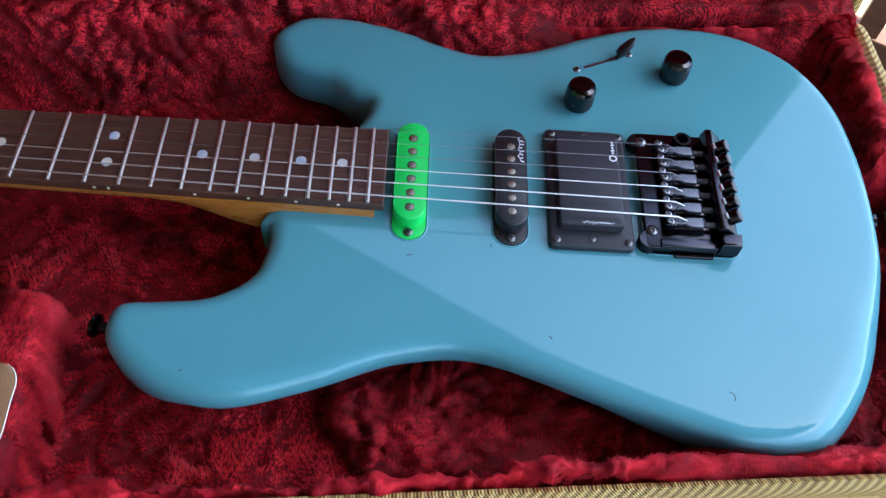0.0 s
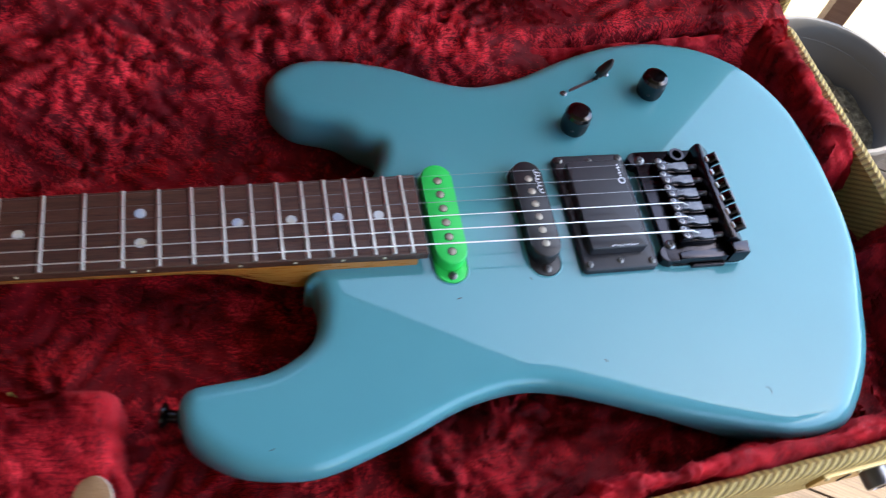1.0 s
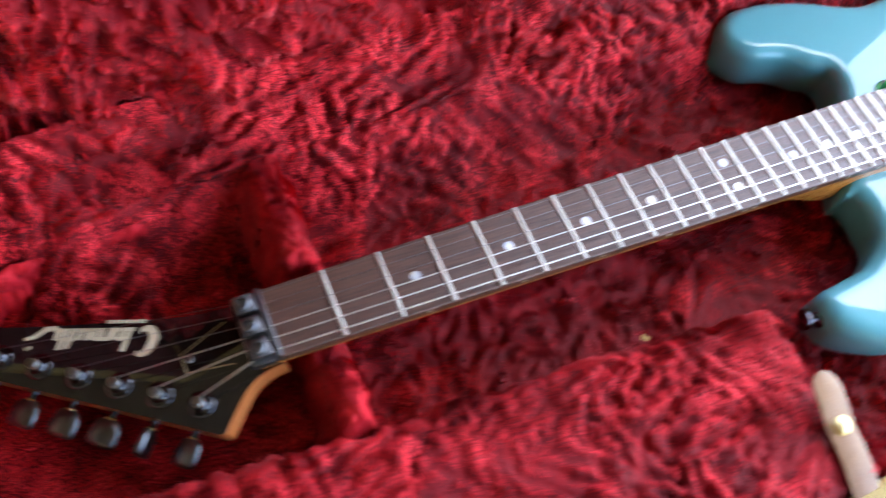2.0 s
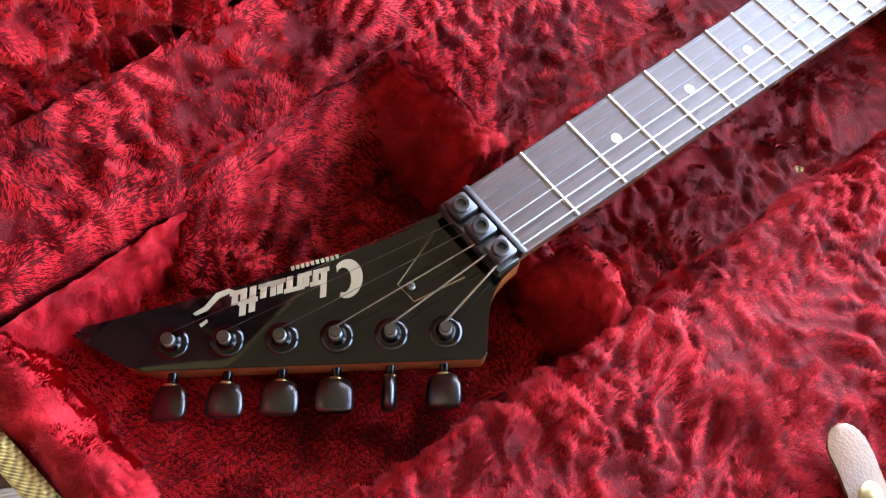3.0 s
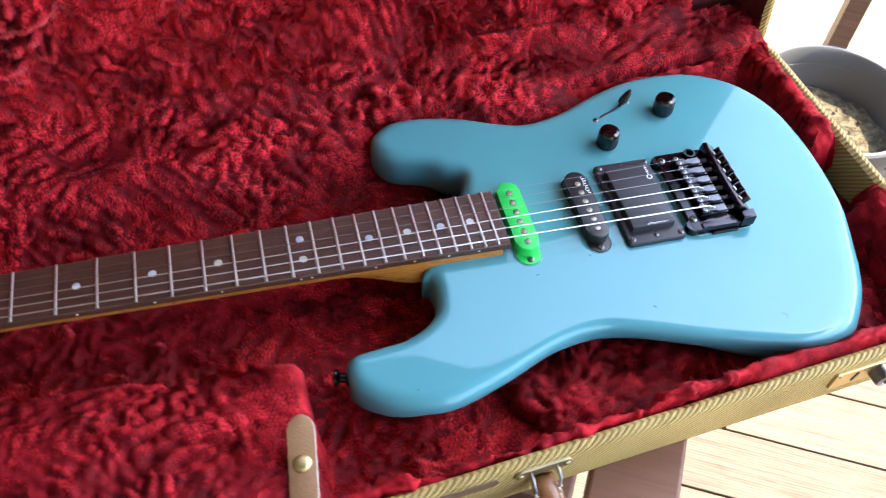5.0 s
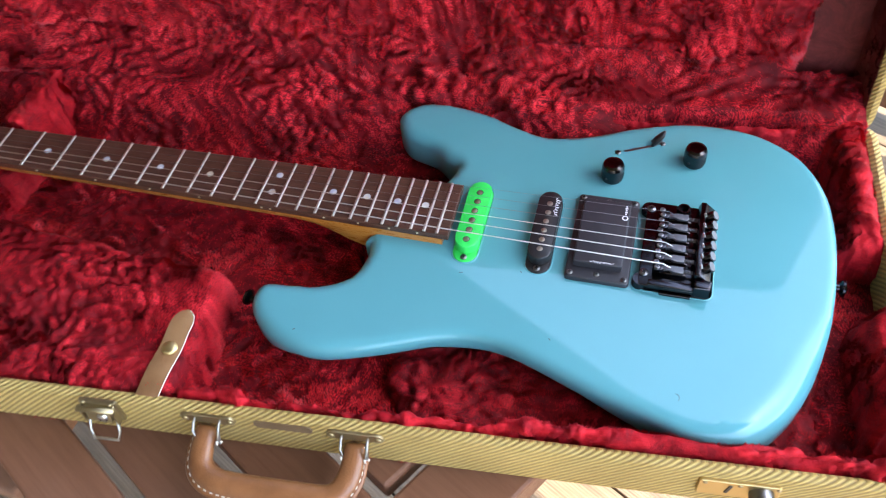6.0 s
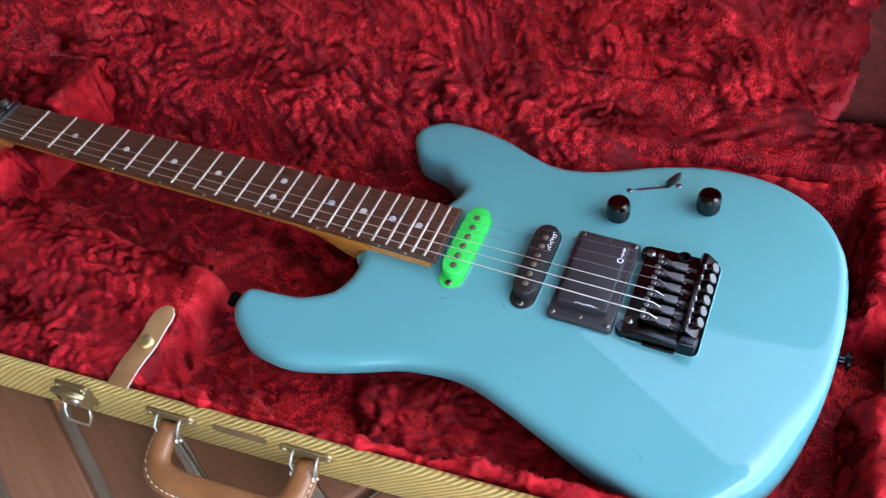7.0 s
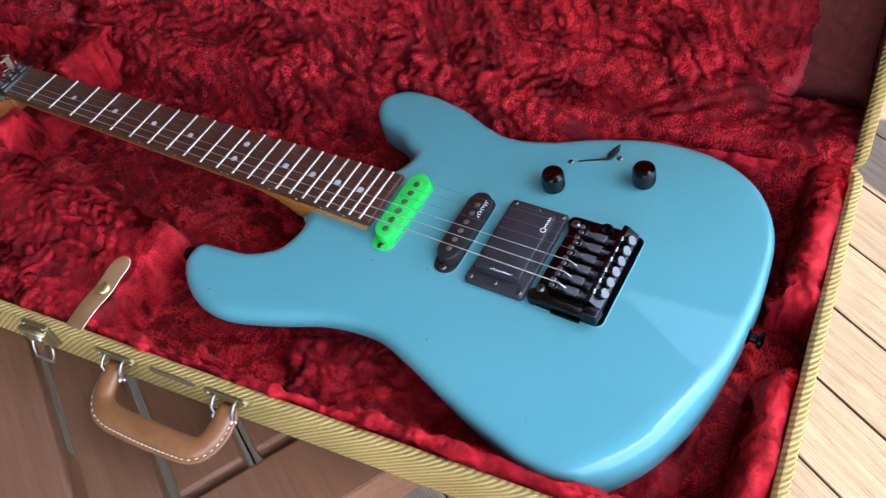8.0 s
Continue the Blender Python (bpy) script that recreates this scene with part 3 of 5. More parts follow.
def pads(x, y, a, b):
    """The pads that line the case, as inside distances, with their heights."""
    out = {}
    out["compartment_lid"] = (np.minimum(-0.084 - 0.0633 * (x - 0.297) - y, 0.299 + (-0.084 - y) * 0.06 - x), 0.596)
    rest = np.minimum(np.minimum(x - 0.0125, 0.0425 - x), np.minimum(0.2 - y, y + 0.075))
    notch = np.clip((np.abs(y + 0.001) - 0.022) / 0.01, 0, 1)
    out["neck_rest"] = (rest, 0.580 + notch * np.where(y > 0, 0.031, 0.026))
    out["end_pad_head"] = (0.028 - a, 0.601)
    out["end_pad_back"] = (np.minimum(a - 0.9865, b - 0.196), 0.602)
    out["end_pad_front"] = (np.minimum(a - 0.9895, 0.146 - b - 0.7 * np.clip(1.015 - a, 0, 0.03)), 0.602)
    out["front_pad"] = (np.minimum(0.011 + 0.006 * np.clip((a - 0.72) / 0.03, 0, 1) - b, a - 0.485), 0.5985 + 0.003 * np.clip((a - 0.72) / 0.03, 0, 1))
    out["back_pad"] = (b - 0.332 + 0.008, 0.590)
    out["waist_pad"] = (np.minimum(np.minimum(a - 0.641 + 0.25 * (b - 0.07), 0.965 - a), np.minimum(b - 0.002, 0.145 - b)), 0.5555 + 0.006 * np.clip((0.09 - b) / 0.03, 0, 1))
    return out


def build_case():
    g = thing("guitar_case", cloc(CA / 2, CB / 2, SHELL_Z), "open tweed guitar case lined with crushed red plush", "guitar case")
    bm = bmesh.new()
    ring_shell(bm, lambda a, b, z: cloc(a, b, z - (0.038 if a < 0.2 else 0.014) * (z > 0.58 and b > CB)), -RIM, CA + RIM, -RIM, CB + RIM, RIM - 0.001, 0.022, SHELL_Z, RIM_Z, 0.0008)
    base = part("base_shell", bm, M_TWEED, g, "yellow-brown tweed covering", smooth=True, angle=40)
    bm = bmesh.new()
    H = CB + 2 * RIM
    ring_shell(bm, lambda a, h, w: lidloc(a, h, 0.062 - w), -RIM, CA + RIM, -0.012, H, RIM - 0.001, 0.022, 0.0, 0.062, 0.006)
    lid = part("lid", bm, M_TWEED, g, "raised tweed lid", smooth=True, angle=40)
    # lining of the base
    step = 0.0023
    na, nb = int(CA / step) + 1, int(CB / step) + 1
    a, b = np.meshgrid(np.linspace(-0.007, CA + 0.007, na), np.linspace(-0.007, CB, nb), indexing="ij")
    x = CASE0.x + EX.x * splay(a, b) + EY.x * b
    y = CASE0.y + EX.y * splay(a, b) + EY.y * b
    # thinner under the headstock, which lies close to it
    head = np.clip((-0.02 - x) / 0.05, 0, 1)
    P = np.stack([x, y, FLOOR_Z - 0.0028 * head], 2)
    # less bright pile in front stands for shade, more at the head for light
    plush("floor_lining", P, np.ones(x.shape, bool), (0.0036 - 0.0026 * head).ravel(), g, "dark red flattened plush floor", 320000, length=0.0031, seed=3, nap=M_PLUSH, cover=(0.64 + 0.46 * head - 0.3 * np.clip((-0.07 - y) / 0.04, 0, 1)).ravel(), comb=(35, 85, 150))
    fine = 0.0017
    a, b = np.meshgrid(np.linspace(-0.007, CA + 0.007, int(CA / fine)), np.linspace(-0.007, CB, int(CB / fine)), indexing="ij")
    x = CASE0.x + EX.x * splay(a, b) + EY.x * b
    y = CASE0.y + EX.y * splay(a, b) + EY.y * b
    flat = np.stack([x, y, x * 0], 2).reshape(-1, 3)
    wob = (noise3(flat, 22, 4.4) * 0.004 + noise3(flat, 60, 1.4) * 0.0015).reshape(x.shape)
    for k, (name, (d, top)) in enumerate(pads(x, y, a, b).items()):
        d = np.minimum(d + wob, np.minimum(np.minimum(a, CA - a), b) + 0.0035)
        e = rise_edge(d, 0.012 if name == "neck_rest" else 0.009 if "end" not in name else 0.014)
        z = FLOOR_Z - 0.004 + (top - FLOOR_Z + 0.004) * e
        keep = d > -0.002
        rows, cols = np.where(keep)
        i0, i1, j0, j1 = max(rows.min() - 1, 0), rows.max() + 2, max(cols.min() - 1, 0), cols.max() + 2
        P = np.stack([x, y, z], 2)[i0:i1, j0:j1]
        count = {"compartment_lid": 290000, "neck_rest": 70000, "waist_pad": 80000, "end_pad_head": 60000}.get(name, 40000)
        # darker plush copies put the shade of single pads into their colour
        plush(name if "end_pad" not in name else "end_pad", P, keep[i0:i1, j0:j1], 0.0036, g, "soft red plush pad", count, length=0.003, seed=20 + k, nap=M_PLUSH_DIM if name in ("back_pad", "front_pad", "waist_pad") else M_PLUSH_PAD, cover=0.5 if name == "waist_pad" else 0.76, ground={"waist_pad": M_PLUSH_DEEP, "compartment_lid": M_PLUSH_MID}.get(name, M_PLUSH_DIM))
    # lining of the lid: a padded panel, set proud of the recess round it
    def lid_places(a, h, w):
        sn, cs = math.sin(LEAN_BACK), math.cos(LEAN_BACK)
        bb = CB + 0.010 + h * sn + w * cs
        al = splay(a, CB)
        return np.stack([CASE0.x + EX.x * al + EY.x * bb, CASE0.y + EX.y * al + EY.y * bb, 0.59 + h * cs - w * sn], 2)

    top = CB + RIM
    a, h = np.meshgrid(np.linspace(0.02, 0.969, int(0.949 / fine) + 1), np.linspace(0.004, top - 0.014, int((top - 0.018) / fine) + 1), indexing="ij")
    flat = np.stack([a, h, a * 0], 2).reshape(-1, 3)
    wob = (noise3(flat, 20, 6.4) * 0.006 + noise3(flat, 60, 2.4) * 0.002).reshape(a.shape)
    d = np.minimum(np.minimum(a - 0.022, 0.966 - a), top - 0.016 - h) + wob
    # hollows' shade is in the ground's colour; fuller pile brightens the head end
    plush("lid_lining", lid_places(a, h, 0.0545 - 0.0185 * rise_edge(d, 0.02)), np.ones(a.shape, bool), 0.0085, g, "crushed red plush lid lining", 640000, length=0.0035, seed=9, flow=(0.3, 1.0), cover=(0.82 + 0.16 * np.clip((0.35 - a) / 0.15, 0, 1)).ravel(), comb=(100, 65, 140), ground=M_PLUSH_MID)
    coarse = 0.004
    # the dark plush here carries some of the recess's shade as colour
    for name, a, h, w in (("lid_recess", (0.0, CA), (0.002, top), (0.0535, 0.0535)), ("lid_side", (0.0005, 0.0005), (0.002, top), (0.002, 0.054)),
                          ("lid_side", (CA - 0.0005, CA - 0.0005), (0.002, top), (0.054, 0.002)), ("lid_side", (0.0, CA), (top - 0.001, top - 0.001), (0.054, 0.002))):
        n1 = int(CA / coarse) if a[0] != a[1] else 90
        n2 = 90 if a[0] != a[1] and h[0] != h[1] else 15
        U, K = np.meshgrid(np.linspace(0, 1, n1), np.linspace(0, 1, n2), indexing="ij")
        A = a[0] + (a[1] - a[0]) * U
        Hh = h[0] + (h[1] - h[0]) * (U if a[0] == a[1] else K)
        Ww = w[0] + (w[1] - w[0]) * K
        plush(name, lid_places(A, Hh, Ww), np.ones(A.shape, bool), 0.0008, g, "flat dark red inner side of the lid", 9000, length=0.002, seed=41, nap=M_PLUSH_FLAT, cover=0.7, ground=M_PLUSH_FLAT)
    # strip of plush over the hinge
    prof = spline([(0.276, 0.5495, 0), (0.292, 0.554, 0), (0.306, 0.566, 0), (0.317, 0.585, 0), (0.325, 0.598, 0), (0.333, 0.603, 0), (0.342, 0.606, 0), (0.354, 0.609, 0), (0.366, 0.614, 0), (0.376, 0.625, 0), (0.383, 0.634, 0)], 6)
    a = np.linspace(0.0, CA, int(CA / step) + 1)

    def pressed(u):
        return max(math.exp(-((u - 0.645) / 0.045) ** 2), math.exp(-((u - 0.885) / 0.085) ** 4))

    def strip(u, p):
        low = max(0, min(1, (0.340 - p.x) / 0.006))
        z = p.y - pressed(u) * (0.003 + 0.022 * low)
        # flat on the floor beside the headstock's tip
        z -= max(0, min(1, (0.13 - u) / 0.04)) * low * max(0, z - 0.547)
        z -= 0.75 * max(0, min(1, (u - 0.93) / 0.03)) * max(0, z - 0.606)
        return tuple(cloc(u, p.x + 0.016 * noise.noise(Vector((u * 9, p.x * 4, 0.7))) * (p.x < 0.335), z))
    P = np.array([[strip(u, p) for p in prof] for u in a])
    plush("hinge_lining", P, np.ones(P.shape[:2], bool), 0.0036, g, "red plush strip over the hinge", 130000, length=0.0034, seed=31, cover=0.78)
    build_case_fittings(g)


def build_case_fittings(g):
    out = -RIM
    # leather handle on two brackets
    path = even([cloc(0.5162, out - 0.003, 0.581), cloc(0.5155, out - 0.008, 0.577), cloc(0.5145, out - 0.018, 0.574), cloc(0.517, out - 0.031, 0.571), cloc(0.528, out - 0.0395, 0.57), cloc(0.55, out - 0.042, 0.569),
                   cloc(0.606, out - 0.0425, 0.569), cloc(0.621, out - 0.039, 0.57), cloc(0.628, out - 0.029, 0.572), cloc(0.630, out - 0.018, 0.574), cloc(0.6305, out - 0.008, 0.577), cloc(0.6305, out - 0.003, 0.581)], 0.0042)
    bm = bmesh.new()
    n = len(path) - 1
    tube(bm, path, [0.0084 + 0.0016 * math.sin(math.pi * i / n) - 0.0026 * (i in (0, n)) for i in range(n + 1)], 18, squash=0.76)
    handle = part("handle", bm, M_LEATHER, g, "brown stitched leather handle", smooth=True)
    mid = sum(path, Vector()) / len(path)
    seam = []
    for i, p in enumerate(path):
        t = (path[min(i + 1, len(path) - 1)] - path[max(i - 1, 0)]).normalized()
        o = t.cross(Vector((0, 0, 1)))
        if o.dot(p - mid - EY * 0.03) < 0:
            o = -o
        seam.append((p, o, t))
    bm = bmesh.new()
    tube(bm, [p + o * (0.0075 + 0.0022 * math.sin(math.pi * i / n)) - Vector((0, 0, 0.001)) for i, (p, o, t) in enumerate(seam)], 0.0034, 10, squash=0.62)
    part("seam_flange", bm, M_LEATHER, handle, smooth=True)
    for i in range(1, len(seam) - 1):
        p, o, t = seam[i]
        bm = bmesh.new()
        box(bm, (0.0028, 0.0008, 0.0009), Matrix.Translation(p + o * (0.0082 + 0.0022 * math.sin(math.pi * i / n)) + Vector((0, 0, 0.0017))) @ t.to_track_quat("X", "Z").to_matrix().to_4x4(), 0.0003, 1)
        part("stitch", bm, M_THREAD, handle)
    for a in (0.518, 0.631):
        bm = bmesh.new()
        prism(bm, rounded(-0.0215, 0.0215, -0.0052, 0.0052, 0.005), 0, 0.0022, 0.0006,
              Matrix.Translation(cloc(a, out, 0.5885)) @ Matrix.Rotation(math.atan2(EX.y, EX.x), 4, "Z") @ pose(0, 0, 0, 90))
        bracket = part("handle_bracket", bm, M_BRASS, g, "tarnished brass handle bracket")
        for off in (-0.0098, 0.0098):
            bm = bmesh.new()
            tube(bm, [cloc(a + off, out + 0.001, 0.589), cloc(a + off, out - 0.006, 0.5885), cloc(a + off, out - 0.0105, 0.585), cloc(a + off * 0.92, out - 0.0125, 0.578), cloc(a + off * 0.75, out - 0.0115, 0.571)], 0.0011, 6, squash=1.6)
            part("wire_loop", bm, M_SCREW, bracket, smooth=True)
            # pale torn leather where the wire goes in
            bm = bmesh.new()
            for q in range(7):
                w = cloc(a + off * 0.9 + 0.0014 * math.cos(q * 2.1), out - 0.0125 - 0.0012 * (q % 3), 0.5765 + 0.0013 * math.sin(q * 1.7))
                box(bm, (0.0026, 0.0014, 0.0011), Matrix.Translation(w) @ pose(0, 0, 0, 37 * q, 25 * q, 61 * q), 0.0004, 1)
            part("torn_leather", bm, M_THREAD, handle, "pale torn leather round the wire")
        for off in (-0.0175, 0.0175):
            bm = bmesh.new()
            lathe(bm, [(0.003, 0), (0.0026, 0.001), (0.001, 0.0016)], Matrix.Translation(cloc(a + off, out - 0.0022, 0.5885)) @ pose(0, 0, 0, 90), 10)
            part("rivet", bm, M_BRASS, bracket, smooth=True)
    # worn name patch between the brackets
    bm = bmesh.new()
    prism(bm, rounded(-0.0225, 0.0225, -0.0046, 0.0046, 0.0042), 0, 0.0012, 0.0004, Matrix.Translation(cloc(0.576, out, 0.588)) @ Matrix.Rotation(math.atan2(EX.y, EX.x), 4, "Z") @ pose(0, 0, 0, 90))
    part("name_patch", bm, M_PATCH, g, "worn brown patch")
    # draw latches
    turn = Matrix.Rotation(math.atan2(EX.y, EX.x), 4, "Z")
    for a in (0.433,):
        at = Matrix.Translation(cloc(a, out, 0.582)) @ turn
        bm = bmesh.new()
        box(bm, (0.03, 0.004, 0.026), at @ pose(0, -0.002, 0.004), 0.0012)
        latch = part("latch", bm, M_BRASS, g, "tarnished brass draw latch")
        bm = bmesh.new()
        box(bm, (0.02, 0.006, 0.016), at @ pose(0, -0.006, 0.006, -14), 0.0012)
        part("latch_lever", bm, M_BRASS, latch)
        for off in (-0.013, 0.013):
            bm = bmesh.new()
            box(bm, (0.0016, 0.008, 0.02), at @ pose(off, -0.006, 0.004), 0.0005, 1)
            part("ear", bm, M_BRASS, latch)
        bm = bmesh.new()
        tube(bm, [at @ Vector((-0.015, -0.008, 0.0125)), at @ Vector((0.015, -0.008, 0.0125))], 0.0026, 10)
        part("hinge_barrel", bm, M_BRASS, latch, smooth=True)
        for off in (-0.011, 0.011):
            bm = bmesh.new()
            lathe(bm, [(0.0022, 0), (0.002, 0.0008), (0.0008, 0.0013)], at @ pose(off, -0.004, 0.0155, 90), 10)
            part("rivet", bm, M_BRASS, latch, smooth=True)
        bm = bmesh.new()
        lathe(bm, [(0.0045, 0), (0.0045, 0.001), (0.002, 0.002)], at @ pose(0.003, -0.009, 0.004, 76), 14)
        part("rivet", bm, M_STEEL, latch, smooth=True)
        bm = bmesh.new()
        loop = [at @ Vector(p) for p in ((-0.011, -0.006, 0.0), (-0.012, -0.012, -0.012), (-0.01, -0.016, -0.019), (0.01, -0.016, -0.019), (0.012, -0.012, -0.012), (0.011, -0.006, 0.0))]
        tube(bm, loop, 0.0012, 6)
        part("latch_loop", bm, M_STEEL, latch, smooth=True)
    # key lock: a long plate with a slot and a round knob
    at = Matrix.Translation(cloc(0.9, out, 0.578)) @ turn
    bm = bmesh.new()
    prism(bm, rounded(-0.027, 0.027, -0.0105, 0.0105, 0.002), 0, 0.0024, 0.0007, at @ pose(0, 0, 0, 90))
    lock = part("key_lock", bm, M_STUD, g, "brass lock plate with a dark knob")
    bm = bmesh.new()
    box(bm, (0.0026, 0.0012, 0.011), at @ pose(-0.007, -0.0026, 0.001, 0, 12, 0), 0.0003, 1)
    part("key_slot", bm, M_BLACK, lock)
    bm = bmesh.new()
    lathe(bm, [(0.0085, 0), (0.0085, 0.009), (0.0078, 0.0108), (0.005, 0.0112), (0.0046, 0.0096), (0.001, 0.0096)], at @ pose(0.015, -0.002, 0.0, 90), 26)
    part("lock_knob", bm, M_GREYMETAL, lock, smooth=True, angle=35)
    for off in (-0.023, 0.0, 0.025):
        bm = bmesh.new()
        lathe(bm, [(0.0018, 0), (0.0016, 0.0007), (0.0006, 0.0011)], at @ pose(off, -0.0022, 0.0075, 90), 10)
        part("rivet", bm, M_BRASS, lock, smooth=True)
    # leather pull tabs with snaps on the compartment
    for x, y, turn_deg, half in ((0.289, -0.169, -6, 0.0092), (0.055, -0.2, -14, 0.0112)):
        m = Matrix.Translation((x, y, 0.598)) @ pose(0, 0, 0, 0, 0, turn_deg)
        pts = [Vector((0, 0.032, 0.011)), Vector((0, 0.016, 0.009)), Vector((0, 0.0, 0.004)), Vector((0, -0.02, 0.002)), Vector((0, -0.042, -0.004))]
        mid = spline(pts, 6)
        bm = bmesh.new()
        rows = []
        for k, p in enumerate(mid):
            q = 1 - max(0, (p.y - 0.02) / 0.0121) ** 2
            wd = half * math.sqrt(max(0.03, q))
            rows.append([bm.verts.new(m @ (p + Vector((sx * wd, 0, dz)))) for sx, dz in ((-1, 0.0006), (-0.6, 0.0012), (0, 0.0014), (0.6, 0.0012), (1, 0.0006), (1, -0.0008), (0, -0.001), (-1, -0.0008))])
        for r0, r1 in zip(rows, rows[1:]):
            for k in range(8):
                bm.faces.new((r0[k], r0[(k + 1) % 8], r1[(k + 1) % 8], r1[k]))
        bm.faces.new(rows[0])
        bm.faces.new(rows[-1][::-1])
        edge = [m @ (p + Vector((half * math.sqrt(max(0.03, 1 - max(0, (p.y - 0.02) / 0.0121) ** 2)), 0, 0))) for p in mid]
        tab = part("pull_tab", bm, M_TAB, g, "tan leather pull tab with a brass snap", smooth=True, angle=40)
        bm = bmesh.new()
        lathe(bm, [(0.0065, 0), (0.0066, 0.001), (0.005, 0.0026), (0.002, 0.0034)], m @ pose(0, 0, 0.0045), 20)
        part("snap", bm, M_STUD, tab, smooth=True)
        bm = bmesh.new()
        tube(bm, edge, 0.00042, 6)
        part("frayed_edge", bm, M_THREAD, tab, "pale frayed leather edge", smooth=True)
    # hinges behind the lid
    for a in (0.12, 0.52, 0.93):
        bm = bmesh.new()
        tube(bm, [cloc(a - 0.02, CB + RIM + 0.003, 0.598), cloc(a + 0.02, CB + RIM + 0.003, 0.598)], 0.003, 10)
        box(bm, (0.036, 0.0016, 0.018), Matrix.Translation(cloc(a, CB + RIM + 0.001, 0.587)) @ turn)
        part("hinge", bm, M_BRASS, g, smooth=True, angle=40)


# ---- the guitar ----
from mathutils.geometry import delaunay_2d_cdt

BODY_Z, BODY_H, ROUND = 0.600, 0.042, 0.012
SCALE = 0.6477
fret_x = lambda n: SCALE * (1 - 2 ** (-n / 12))
half_w = lambda x: 0.0212 + (0.0284 - 0.0212) * x / 0.466
OUTLINE = [(0.4400, 0.0270), (0.4527, 0.0419), (0.4603, 0.0640), (0.4468, 0.0741), (0.4320, 0.0854), (0.4037, 0.0957), (0.3914, 0.1191),
           (0.4082, 0.1385), (0.4380, 0.1419), (0.4753, 0.1348), (0.5087, 0.1215), (0.5349, 0.1157), (0.5693, 0.1230), (0.6073, 0.1398),
           (0.6448, 0.1517), (0.6800, 0.1552), (0.7161, 0.1491), (0.7498, 0.1259), (0.7718, 0.0891), (0.7793, 0.0443), (0.7792, 0.0001),
           (0.7748, -0.0466), (0.7644, -0.0900), (0.7462, -0.1265), (0.7179, -0.1549), (0.6797, -0.1574), (0.6397, -0.1472), (0.5991, -0.1343),
           (0.5612, -0.1202), (0.5250, -0.1104), (0.4864, -0.1165), (0.4413, -0.1344), (0.3980, -0.1464), (0.3624, -0.1399), (0.3378, -0.1222),
           (0.3302, -0.1060), (0.3354, -0.0913), (0.3576, -0.0878), (0.3812, -0.0842), (0.4028, -0.0706), (0.4096, -0.0500), (0.4085, -0.0360),
           (0.4050, -0.0275)]
PU_NECK = (0.4905, -0.001, 0.0215, 0.0852)
PU_MID = (0.5505, -0.001, 0.0215, 0.0852)
ROUT = (0.630, 0.6865, -0.043, 0.047, 0.006)


